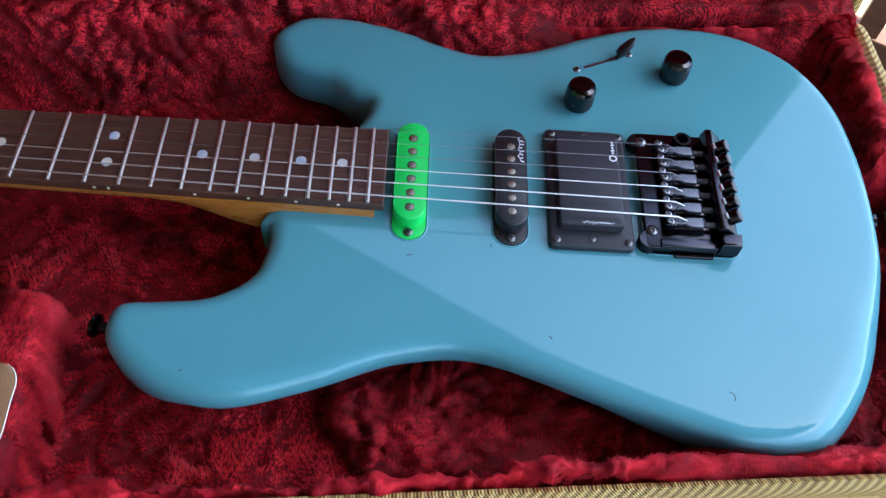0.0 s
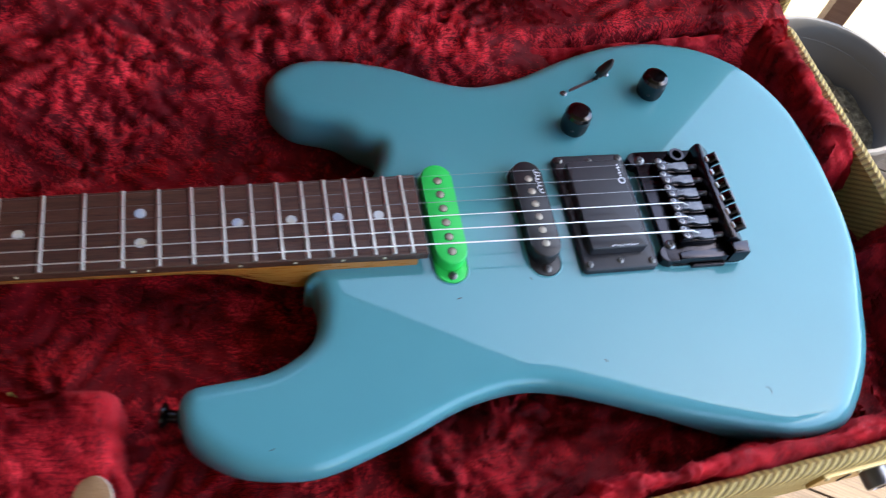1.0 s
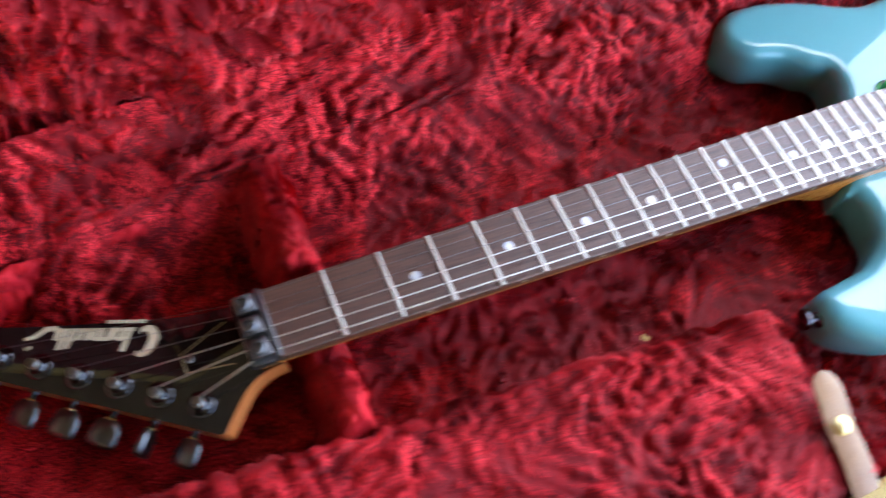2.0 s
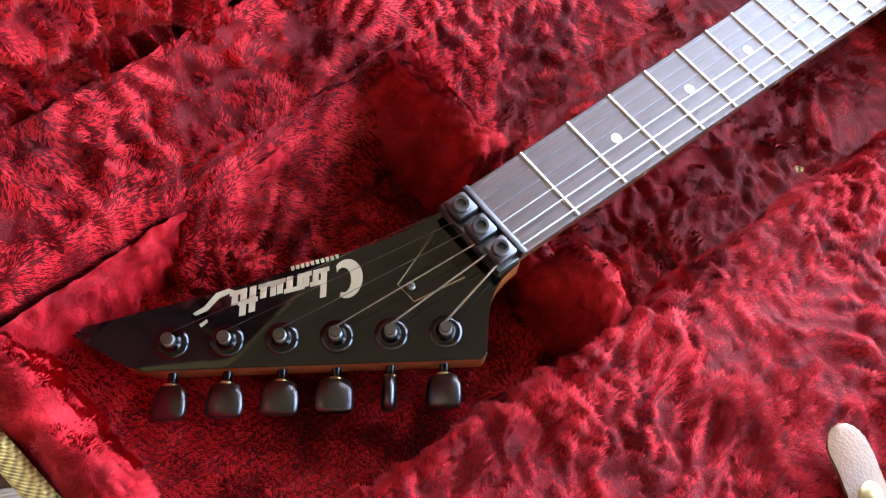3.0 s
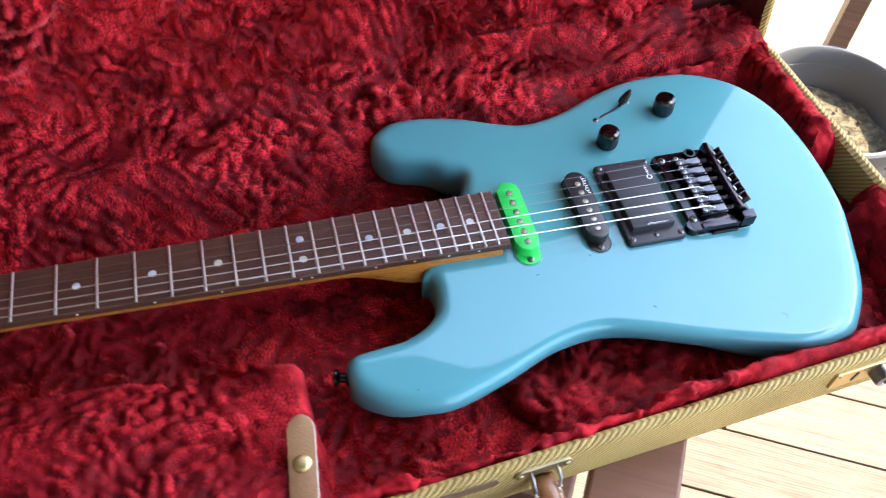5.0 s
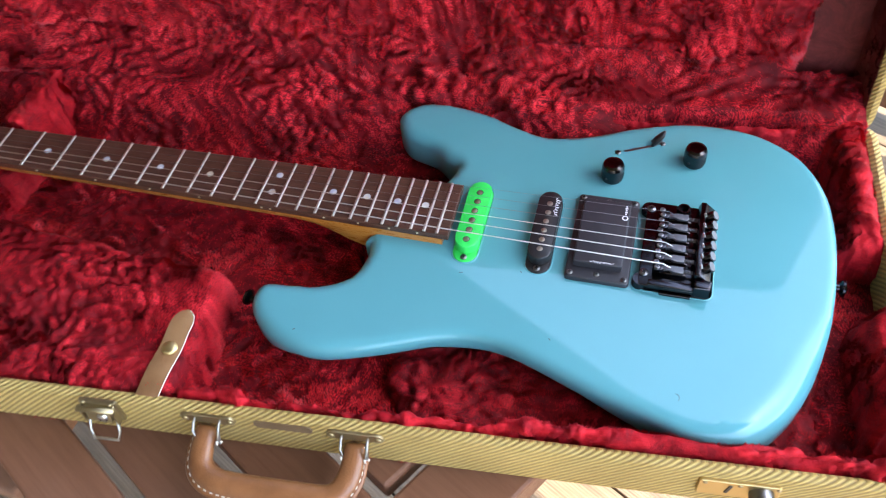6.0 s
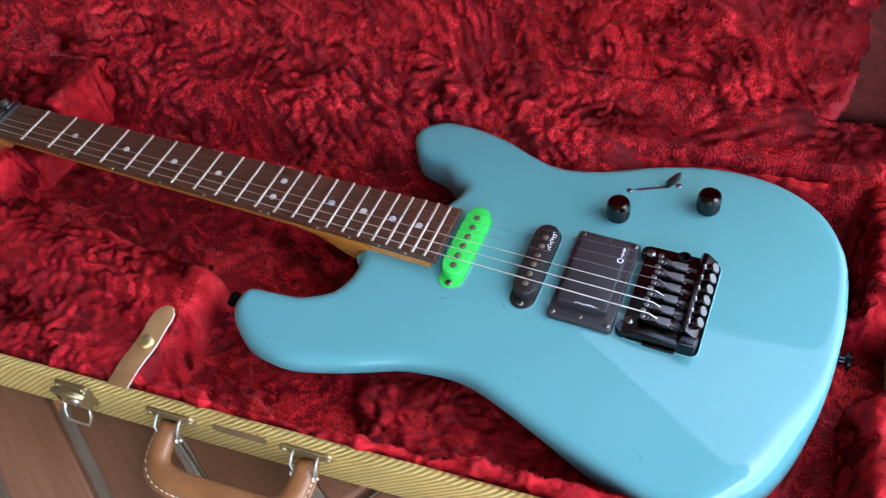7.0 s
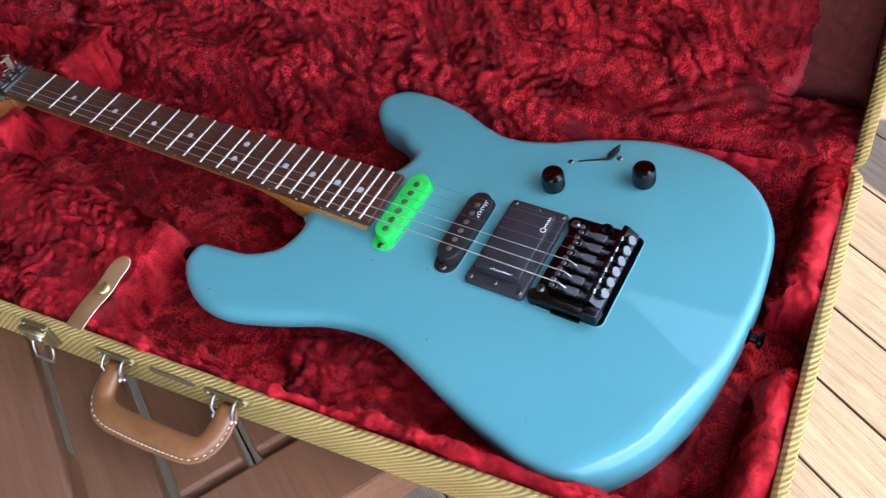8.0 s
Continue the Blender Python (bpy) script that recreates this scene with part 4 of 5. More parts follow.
def build_body(g):
    loop = [Vector((p.x, p.y)) for p in spline([(x, y, 0) for x, y in OUTLINE], 7, True)]
    n = len(loop)
    L = np.array([(p.x, p.y) for p in loop])
    tang = np.roll(L, -1, 0) - np.roll(L, 1, 0)
    tang /= np.linalg.norm(tang, axis=1, keepdims=True)
    area = np.sum(L[:, 0] * np.roll(L[:, 1], -1) - L[:, 1] * np.roll(L[:, 0], -1))
    inward = np.stack([-tang[:, 1], tang[:, 0]], 1) * (1 if area > 0 else -1)
    A, B = L, np.roll(L, -1, 0)

    def dist(p):
        ab, ap = B - A, p - A
        t = np.clip(np.sum(ap * ab, 1) / np.maximum(np.sum(ab * ab, 1), 1e-12), 0, 1)
        return np.sqrt(np.min(np.sum((ap - ab * t[:, None]) ** 2, 1)))

    def inside(p, Q):
        x, y = Q[:, 0], Q[:, 1]
        x2, y2 = np.roll(x, -1), np.roll(y, -1)
        c = (y > p[1]) != (y2 > p[1])
        xi = x + (p[1] - y) * (x2 - x) / np.where(y2 == y, 1e-12, y2 - y)
        return np.sum(c & (p[0] < xi)) % 2 == 1

    holes = [np.array(stadium(*PU_NECK)), np.array(stadium(*PU_MID)), np.array(rounded(*ROUT))]
    pts, edges = [tuple(p) for p in L], [(i, (i + 1) % n) for i in range(n)]
    for h in holes:
        s = len(pts)
        pts += [tuple(p) for p in h]
        edges += [(s + i, s + (i + 1) % len(h)) for i in range(len(h))]
    for k in range(1, 7):
        d = ROUND * (1 - math.cos(math.pi / 2 * k / 6)) if k < 6 else ROUND
        for p in L + inward * d:
            if abs(dist(p) - d) < d * 0.12:
                pts.append(tuple(p))
    for d in (ROUND * 1.2, ROUND * 1.5, ROUND * 1.9, ROUND * 2.4, ROUND * 2.9):
        for p in (L + inward * d)[::2]:
            if abs(dist(p) - d) < d * 0.1 and not any(inside(p, h) for h in holes):
                pts.append(tuple(p))
    for gx in np.arange(0.33, 0.79, 0.009):
        for gy in np.arange(-0.155, 0.16, 0.009):
            p = np.array((gx, gy))
            if inside(p, L) and dist(p) > ROUND * 3.3 and not any(inside(p, h) for h in holes):
                pts.append((gx, gy))
    V, _, F, *_ = delaunay_2d_cdt([Vector(p) for p in pts], edges, [], 0, 1e-6)
    V = np.array([(v.x, v.y) for v in V])
    F = [f for f in F if inside(V[list(f)].mean(0), L) and not any(inside(V[list(f)].mean(0), h) for h in holes)]

    def belly(x, y):
        # rib contour of the back along the bass-side waist
        u = max(0.0, min(1.0, (x - 0.33) / 0.05)) * max(0.0, min(1.0, (0.68 - x) / 0.08))
        return 0.019 * u * max(0.0, min(1.0, (-y - 0.055) / 0.06)) ** 1.5

    def edge_radius(x, y):
        # tight along the bass side, wide round the tail
        tail = max(0.0, min(1.0, (x - 0.675) / 0.06)) * max(0.0, min(1.0, (-0.035 - y) / 0.05))
        bass = max(0.0, min(1.0, (-y - 0.05) / 0.04)) * max(0.0, min(1.0, (x - 0.42) / 0.05))
        rim = max(0.0, min(1.0, (x - 0.71) / 0.04)) * max(0.0, min(1.0, (y + 0.06) / 0.05))
        return 0.011 - 0.0035 * bass * (1 - tail) - 0.0045 * rim + 0.009 * tail * tail * (3 - 2 * tail)

    verts = []
    for x, y in V:
        r = edge_radius(x, y)
        d = min(dist(np.array((x, y))), r)
        verts.append((x, y, BODY_Z - r + math.sqrt(max(0.0, r ** 2 - (r - d) ** 2))))
    faces = [tuple(f) if (V[f[1]][0] - V[f[0]][0]) * (V[f[2]][1] - V[f[0]][1]) - (V[f[1]][1] - V[f[0]][1]) * (V[f[2]][0] - V[f[0]][0]) > 0 else tuple(f)[::-1] for f in F]
    # sides and back
    near = [int(np.argmin(np.sum((V - p) ** 2, 1))) for p in L]
    nv, zb = len(V), BODY_Z - BODY_H
    for x, y in V:
        d = min(dist(np.array((x, y))), ROUND)
        verts.append((x, y, zb + ROUND - math.sqrt(max(0.0, ROUND ** 2 - (ROUND - d) ** 2)) + belly(x, y)))
    faces += [tuple(nv + k for k in f[::-1]) for f in faces]
    for i in range(n):
        j = (i + 1) % n
        quad = (near[i], near[j], nv + near[j], nv + near[i])
        faces.append(quad if area < 0 else quad[::-1])
    body = part("body", (verts, faces), M_PAINT, g, "glossy light blue painted body", smooth=True, angle=60)
    # routed cavities
    for h, depth in zip(holes, (0.016, 0.016, 0.02)):
        bm = bmesh.new()
        hi = [bm.verts.new((x, y, BODY_Z - 0.0002)) for x, y in h]
        lo = [bm.verts.new((x, y, BODY_Z - depth)) for x, y in h]
        for i in range(len(h)):
            j = (i + 1) % len(h)
            bm.faces.new((hi[i], hi[j], lo[j], lo[i]))
        bm.faces.new(lo)
        part("cavity", bm, M_BLACK, body)
        bm = bmesh.new()
        tube(bm, [(x, y, BODY_Z - 0.0002) for x, y in h], 0.0007, 8, True)
        part("rout_lip", bm, M_PAINT, body, smooth=True)
    # chips in the paint, and a curved scratch
    for x, y, w, a in ((0.4918, -0.0531, 0.003, 15), (0.539, -0.0435, 0.0022, -60), (0.5717, -0.1012, 0.0024, -50), (0.3767, -0.1315, 0.0022, 30)):
        bm = bmesh.new()
        box(bm, (w, 0.0005, 0.0002), Matrix.Translation((x, y, BODY_Z + 0.0001)) @ pose(0, 0, 0, 0, 0, a))
        part("paint_chip", bm, M_BLACKSAT, body)
    bm = bmesh.new()
    tube(bm, [(0.6665 + 0.0032 * math.cos(q * 0.3 - 0.6), -0.1312 + 0.0032 * math.sin(q * 0.3 - 0.6), BODY_Z) for q in range(8)], 0.0002, 5)
    part("scratch", bm, M_BLACKSAT, body)
    # strap buttons
    for at, away in (((0.332, -0.1035, 0.585), (-1, 0.25, 0)), ((0.7785, 0.006, 0.577), (1, 0, 0))):
        m = Matrix.Translation(at) @ Vector(away).to_track_quat("Z", "Y").to_matrix().to_4x4()
        bm = bmesh.new()
        lathe(bm, [(0.0065, -0.001), (0.0062, 0.001), (0.0035, 0.003), (0.0035, 0.007), (0.0068, 0.009), (0.007, 0.011), (0.004, 0.0122)], m, 18)
        part("strap_button", bm, M_BLACKMETAL, g, "black strap button", smooth=True, angle=40)


def build_neck(g):
    # maple neck: rounded back, deepening into the heel
    bm = bmesh.new()
    rows = []
    for k in range(41):
        x = -0.012 + 0.482 * k / 40
        hw = half_w(x) if x > 0 else 0.0212
        deep = 0.0145 + 0.004 * x / 0.45 + 0.0115 * max(0.0, min(1.0, (x - 0.335) / 0.055)) ** 1.6
        heel = max(0.0, min(1.0, (x - 0.34) / 0.06))
        ring = []
        for q in range(13):
            a = math.pi * q / 12
            yy, zz = math.cos(a), math.sin(a)
            sq = max(abs(yy), abs(zz))
            s = 1 + heel * (1 / sq - 1) * 0.85
            ring.append(bm.verts.new((x, hw * min(1, yy * s) if yy > 0 else hw * max(-1, yy * s), 0.607 - deep * min(1, zz * s))))
        rows.append(ring)
    for a, b in zip(rows, rows[1:]):
        for q in range(12):
            bm.faces.new((a[q], a[q + 1], b[q + 1], b[q]))
        bm.faces.new((a[12], a[0], b[0], b[12]))
    bm.faces.new(rows[0])
    bm.faces.new(rows[-1][::-1])
    neck = part("neck", bm, M_MAPLE, g, "amber lacquered maple neck", smooth=True, angle=50)
    bm = bmesh.new()
    end = 0.4755
    prism(bm, [(0.0, -half_w(0)), (end, -half_w(end)), (end, half_w(end)), (0.0, half_w(0))], 0.6073, 0.6132, 0.0008)
    board = part("fretboard", bm, M_ROSE, g, "dark rosewood fretboard")
    for n in range(1, 23):
        x, hw = fret_x(n), half_w(fret_x(n)) - 0.0006
        bm = bmesh.new()
        pr = [(-0.00135 * math.cos(math.pi * q / 8), 0.6131 + 0.0012 * math.sin(math.pi * q / 8)) for q in range(9)]
        A = [bm.verts.new((x + dx, -hw, z)) for dx, z in pr]
        B = [bm.verts.new((x + dx, hw, z)) for dx, z in pr]
        for i in range(8):
            bm.faces.new((A[i], A[i + 1], B[i + 1], B[i]))
        bm.faces.new(A)
        bm.faces.new(B[::-1])
        part("fret", bm, M_FRET, board, smooth=True, angle=50)
    for n in (3, 5, 7, 9, 12, 15, 17, 19, 21):
        x = (fret_x(n) + fret_x(n - 1)) / 2
        for y in ((-0.0098, 0.0098) if n == 12 else (0.0,)):
            bm = bmesh.new()
            lathe(bm, [(0.0031, 0), (0.0031, 0.0003)], Matrix.Translation((x, y, 0.6131)), 20)
            part("inlay_dot", bm, M_PEARL, board)
        for dx in ((-0.004, 0.004) if n == 12 else (0.0,)):
            bm = bmesh.new()
            lathe(bm, [(0.001, 0), (0.001, 0.0002)], Matrix.Translation((x + dx, -half_w(x) - 0.00005, 0.6103)) @ pose(0, 0, 0, 90), 10)
            part("side_dot", bm, M_CREAM, board)


HS = Matrix.Translation((0, 0, 0.604)) @ Matrix.Rotation(-math.atan(0.25), 4, "Y")
KC = math.cos(math.atan(0.25))


def hs(x, y, z=0.0):
    """On the raked headstock: place x, y of its face, and height over it."""
    return HS @ Vector((x / KC, y, z))


def build_headstock(g):
    low = spline([(-0.0394, -0.0445, 0), (-0.030, -0.0345, 0), (-0.0212, -0.0265, 0), (-0.0115, -0.0222, 0), (0.0, -0.0212, 0)], 5)
    high = spline([(0.0, 0.0212, 0), (-0.010, 0.0218, 0), (-0.0395, 0.0274, 0), (-0.0815, 0.0432, 0), (-0.119, 0.0585, 0), (-0.150, 0.0725, 0)], 4)
    pts = [(-0.1755, 0.0845), (-0.1635, 0.0535), (-0.1585, 0.0465), (-0.0425, -0.0448)] + [(p.x, p.y) for p in low] + [(p.x, p.y) for p in high]
    bm = bmesh.new()
    prism(bm, [(x / KC, y) for x, y in pts], -0.0165, -0.0006, 0, HS)
    head = part("headstock", bm, M_MAPLE_EDGE, g, "pointed headstock with amber edges")
    bm = bmesh.new()
    prism(bm, [(x / KC, y) for x, y in pts], -0.0006, 0.0004, 0.0003, HS)
    part("headstock_face", bm, M_BLACKGLOSS, head, "gloss black face")
    # emblem, drawn as plain slanted shapes
    org = Vector((-0.0683, 0.0338, 0))
    along, across = Vector((-0.911, 0.413, 0)), Vector((-0.413, -0.911, 0))
    bm = bmesh.new()

    def slab2(outline):
        p = [org + along * u + across * v for u, v in outline]
        prism(bm, [(q.x / KC, q.y) for q in p], 0.0003, 0.0007, 0, HS)

    def stem(u, v0, v1, wd):
        slab2([(u + 0.25 * v0, v0), (u + wd + 0.25 * v0, v0), (u + wd + 0.25 * v1, v1), (u + 0.25 * v1, v1)])
    arc = [(-0.0068 + 0.0072 * math.cos(radians(t)), 0.008 + 0.0092 * math.sin(radians(t))) for t in range(55, 316, 12)]
    arc2 = [(-0.005 + 0.0036 * math.cos(radians(t)), 0.0082 + 0.006 * math.sin(radians(t))) for t in range(315, 54, -12)]
    slab2([(u + 0.12 * (v - 0.008), v) for u, v in arc + arc2])
    part("emblem", bm, M_CREAM, head, "cream curled emblem")
    for u, hgt, wd, foot in ((0.001, 0.0138, 0.0022, 0), (0.0048, 0.0072, 0.0022, 1), (0.0092, 0.0068, 0.0022, 0), (0.0122, 0.0068, 0.0020, 1), (0.0168, 0.0072, 0.0023, 1), (0.0212, 0.0068, 0.0021, 0),
                             (0.0244, 0.007, 0.0020, 0), (0.0288, 0.0068, 0.0022, 0), (0.0336, 0.0118, 0.0023, 1), (0.0378, 0.0124, 0.0023, 1), (0.0418, 0.0066, 0.0022, 0)):
        bm = bmesh.new()
        stem(u - 0.0003, 0.0, hgt, wd + 0.0006)
        v = 0.0054 if foot else 0.0
        slab2([(u + 0.25 * v - 0.0012, v), (u + 0.25 * v + 0.0036, v), (u + 0.25 * v + 0.004, v + 0.0021), (u + 0.25 * v - 0.0008, v + 0.0021)])
        part("emblem_stroke", bm, M_CREAM, head)
    bm = bmesh.new()
    slab2([(0.043, 0.0), (0.0505, 0.0016), (0.0565, 0.0058), (0.062, 0.0068), (0.063, 0.0055), (0.0575, 0.0036), (0.0515, -0.0012), (0.0455, -0.0018)])
    part("emblem_stroke", bm, M_CREAM, head)
    bm = bmesh.new()
    slab2([(0.0575, 0.0098), (0.061, 0.0112), (0.0605, 0.0128), (0.0572, 0.0112)])
    part("emblem_stroke", bm, M_CREAM, head)
    bm = bmesh.new()
    for u in np.arange(-0.0054, 0.0165, 0.0023):
        slab2([(u, -0.0046), (u + 0.0015, -0.0046), (u + 0.0015, -0.0026), (u, -0.0026)])
    part("small_print", bm, M_CREAM, head)
    # string retainer outline and screw
    bm = bmesh.new()
    corners = ((-0.0222, 0.0150), (-0.0497, 0.0064), (-0.0491, -0.0048), (-0.0241, -0.0105))
    prism(bm, [(x / KC, y) for x, y in corners], 0.0004, 0.0012, 0.0004, HS)
    cover = part("truss_cover", bm, M_BLACKGLOSS, head, "black rod cover with a cream edge")
    bm = bmesh.new()
    tube(bm, [hs(x, y, 0.0011) for x, y in corners], 0.00035, 5)
    part("cover_edge", bm, M_BRASS, cover)
    screw("retainer_screw", hs(-0.0455, 0.002, 0.0009), 0.0022, head, M_GREYMETAL)
    # tuners along the lower edge
    down = Vector((-0.0165, -0.0185, 0)).normalized()
    for k in range(6):
        x, y = -0.1425 + 0.0191 * k, 0.0495 - 0.01485 * k
        m = HS @ Matrix.Translation((x / KC, y, 0.0004))
        bm = bmesh.new()
        lathe(bm, [(0.0076, 0), (0.0076, 0.0006), (0.0070, 0.0013), (0.0056, 0.0018), (0.0046, 0.0017), (0.0040, 0.0024), (0.0036, 0.0032)], m, 28)
        tuner = part("tuner", bm, M_WASHER, g, "black machine head", smooth=True, angle=40)
        bm = bmesh.new()
        lathe(bm, [(0.003, 0.002), (0.003, 0.0045), (0.0023, 0.006), (0.0028, 0.0085), (0.0024, 0.0098)], m, 18)
        part("post", bm, M_GREYMETAL, tuner, smooth=True, angle=40)
        wind = [m @ Vector((0.0027 * math.cos(0.7 * t), 0.0027 * math.sin(0.7 * t), 0.0045 + 0.00018 * t)) for t in range(18)]
        bm = bmesh.new()
        tube(bm, wind, 0.0003, 5)
        part("string_winding", bm, M_STRING, tuner, smooth=True)
        c = Vector((x / KC, y, -0.008))
        dn = Vector((-0.66, -0.75, 0))
        bm = bmesh.new()
        tube(bm, [HS @ (c + dn * 0.004), HS @ (c + dn * 0.02)], 0.0022, 10)
        part("shaft", bm, M_BLACKMETAL, tuner, smooth=True)
        bm = bmesh.new()
        tube(bm, [HS @ (c + dn * 0.0172), HS @ (c + dn * 0.0182)], 0.0031, 12)
        part("washer", bm, M_STUD, tuner, smooth=True)
        turn = (22, 10, 6, 0, 84, 28)[k]
        bm = bmesh.new()
        q = HS @ Matrix.Translation(c + dn * 0.0262) @ dn.to_track_quat("Z", "X").to_matrix().to_4x4() @ pose(0, 0, 0, 0, 0, turn)
        lathe(bm, [(0.003, -0.008), (0.0056, -0.0068), (0.007, -0.003), (0.0074, 0.0015), (0.0072, 0.0046), (0.006, 0.0062), (0.003, 0.0066)], q @ Matrix.Diagonal((0.5, 1.22, 1.1, 1)), 20)
        part("button", bm, M_BUTTON, tuner, smooth=True)


def build_lock_nut(g):
    bm = bmesh.new()
    box(bm, (0.0035, 0.043, 0.008), Matrix.Translation((-0.0016, 0, 0.6125)), 0.0008)
    box(bm, (0.0135, 0.043, 0.0055), Matrix.Translation((-0.0098, 0, 0.6095)), 0.0008)
    nut = part("locking_nut", bm, M_NUT, g, "worn grey locking nut", smooth=True, angle=40)
    for y in (-0.0138, 0.0, 0.0138):
        bm = bmesh.new()
        box(bm, (0.012, 0.0115, 0.0042), Matrix.Translation((-0.0105, y, 0.6158)), 0.0014)
        clamp = part("clamp_pad", bm, M_NUT, nut, smooth=True, angle=40)
        bm = bmesh.new()
        lathe(bm, [(0.0042, 0), (0.0042, 0.0028), (0.0036, 0.0034), (0.0022, 0.0034), (0.002, 0.0018), (0.0004, 0.0018)], Matrix.Translation((-0.0112, y, 0.6175)) @ pose(0, 0, 0, 6, -12, 0), 18)
        part("clamp_bolt", bm, M_NUT, clamp, smooth=True, angle=40)


STR_R = (0.00053, 0.00043, 0.00034, 0.0002, 0.00014, 0.00011)


def build_strings(g):
    for k in range(6):
        yn, yb = -0.0176 + 0.00704 * k, -0.0268 + 0.01072 * k
        t = 5 - k
        px, py = -0.1425 + 0.0191 * t, 0.0495 - 0.01485 * t
        post = HS @ Vector((px / KC, py, 0.0065))
        off = Vector((0.002, 0.0025, 0))
        pts = [post + off, Vector((-0.0165, yn * 1.02, 0.6118)), Vector((-0.008, yn, 0.6132)), Vector((-0.001, yn, 0.6162)),
               Vector((0.6465, yb, 0.6166)), Vector((0.6515, yb - 0.0004, 0.6142)), Vector((0.6565, yb - 0.0008, 0.6105))]
        bm = bmesh.new()
        tube(bm, pts, STR_R[k], 6)
        part("string", bm, M_STRING if k < 3 else M_GREYMETAL, g, smooth=True)


def single_coil(g, spec, material, label, pole_mat, mark):
    cx, cy, w, h = spec
    spread = 0.0097 if mark else 0.0103
    bm = bmesh.new()
    prism(bm, stadium(cx, cy, w - 0.0016, h - 0.0016), 0.592, 0.6008, 0.0005)
    flange = part("pickup", bm, material, g, label, smooth=True, angle=40)
    bm = bmesh.new()
    prism(bm, stadium(cx, cy + 0.0026, w - 0.0022, h - 0.0125), 0.6008, 0.6098, 0.0011)
    cover = part("pickup_cover", bm, material, flange, smooth=True, angle=35)
    for k in range(6):
        bm = bmesh.new()
        lathe(bm, [(0.0025, 0), (0.0025, 0.0003), (0.0024, 0.00035)], Matrix.Translation((cx, cy + 0.0004 + spread * (k - 2.5), 0.6096)), 16)
        pole = part("pole_piece", bm, pole_mat, flange, smooth=True, angle=40)
        bm = bmesh.new()
        lathe(bm, [(0.0029, 0), (0.0029, 0.0002), (0.0026, 0.00026)], Matrix.Translation((cx, cy + 0.0004 + spread * (k - 2.5), 0.6096)), 16)
        part("pole_rim", bm, M_BLACK, pole)
    for y in (cy - h / 2 + 0.0055, cy + h / 2 - 0.0035):
        screw("pickup_screw", (cx, y, 0.6008), 0.0028, flange)
    if mark:
        # maker's mark, drawn as one looping stroke
        bm = bmesh.new()
        pts = [Vector((cx + 0.0062 + 0.0013 * math.sin(t * 2.6) + 0.0006 * math.sin(t * 1.1), cy + 0.0125 + 0.0011 * t + 0.0009 * math.cos(t * 2.6), 0.6101)) for t in np.arange(0, 15.1, 0.25)]
        tube(bm, pts, 0.00028, 5, squash=0.3)
        tube(bm, [(cx + 0.0086, cy + 0.0285, 0.6101), (cx + 0.0052, cy + 0.029, 0.6101), (cx + 0.0044, cy + 0.0305, 0.6101), (cx + 0.0056, cy + 0.0315, 0.6101)], 0.0003, 5, squash=0.3)
        part("maker_mark", bm, M_WHITE, flange)


def build_humbucker(g):
    bm = bmesh.new()
    prism(bm, rounded(0.573, 0.6232, -0.0435, 0.0445, 0.003), BODY_Z - 0.0004, 0.6048, 0.0016)
    ring = part("humbucker_ring", bm, M_BLACKSAT, g, "black plastic pickup ring", smooth=True, angle=35)
    bm = bmesh.new()
    prism(bm, rounded(0.578, 0.6165, -0.0325, 0.0345, 0.002), 0.603, 0.6118, 0.0012)
    cover = part("humbucker_cover", bm, M_BLACKSAT, ring, "scuffed black pickup cover", smooth=True, angle=35)
    for x, y in ((0.577, -0.0394), (0.6192, -0.0394), (0.577, 0.0402), (0.6192, 0.0402)):
        screw("ring_screw", (x, y, 0.6047), 0.0024, ring)
    for y in (-0.0380, 0.0392):
        screw("height_screw", (0.598, y, 0.6047), 0.0021, ring)
    bm = bmesh.new()
    tube(bm, [(0.613 + 0.0021 * math.cos(q * math.pi / 10), 0.0175 + 0.0021 * math.sin(q * math.pi / 10), 0.6119) for q in range(20)], 0.00045, 6, True, 0.4)
    for k in range(5):
        box(bm, (0.0012 + 0.001 * (k % 2), 0.0011, 0.0002), Matrix.Translation((0.6132, 0.0215 + 0.0021 * k, 0.6119)) @ pose(0, 0, 0, 0, 0, 20))
    part("maker_mark", bm, M_WHITE, cover)
    bm = bmesh.new()
    for k in range(14):
        box(bm, (0.0016 + 0.0012 * random.random(), 0.0003, 0.0001), Matrix.Translation((0.592 + 0.0013 * k, -0.0315 + 0.0008 * random.random(), 0.61185)) @ pose(0, 0, 0, 0, 0, random.uniform(-60, 60)))
    part("scuff", bm, M_WHITE, cover)


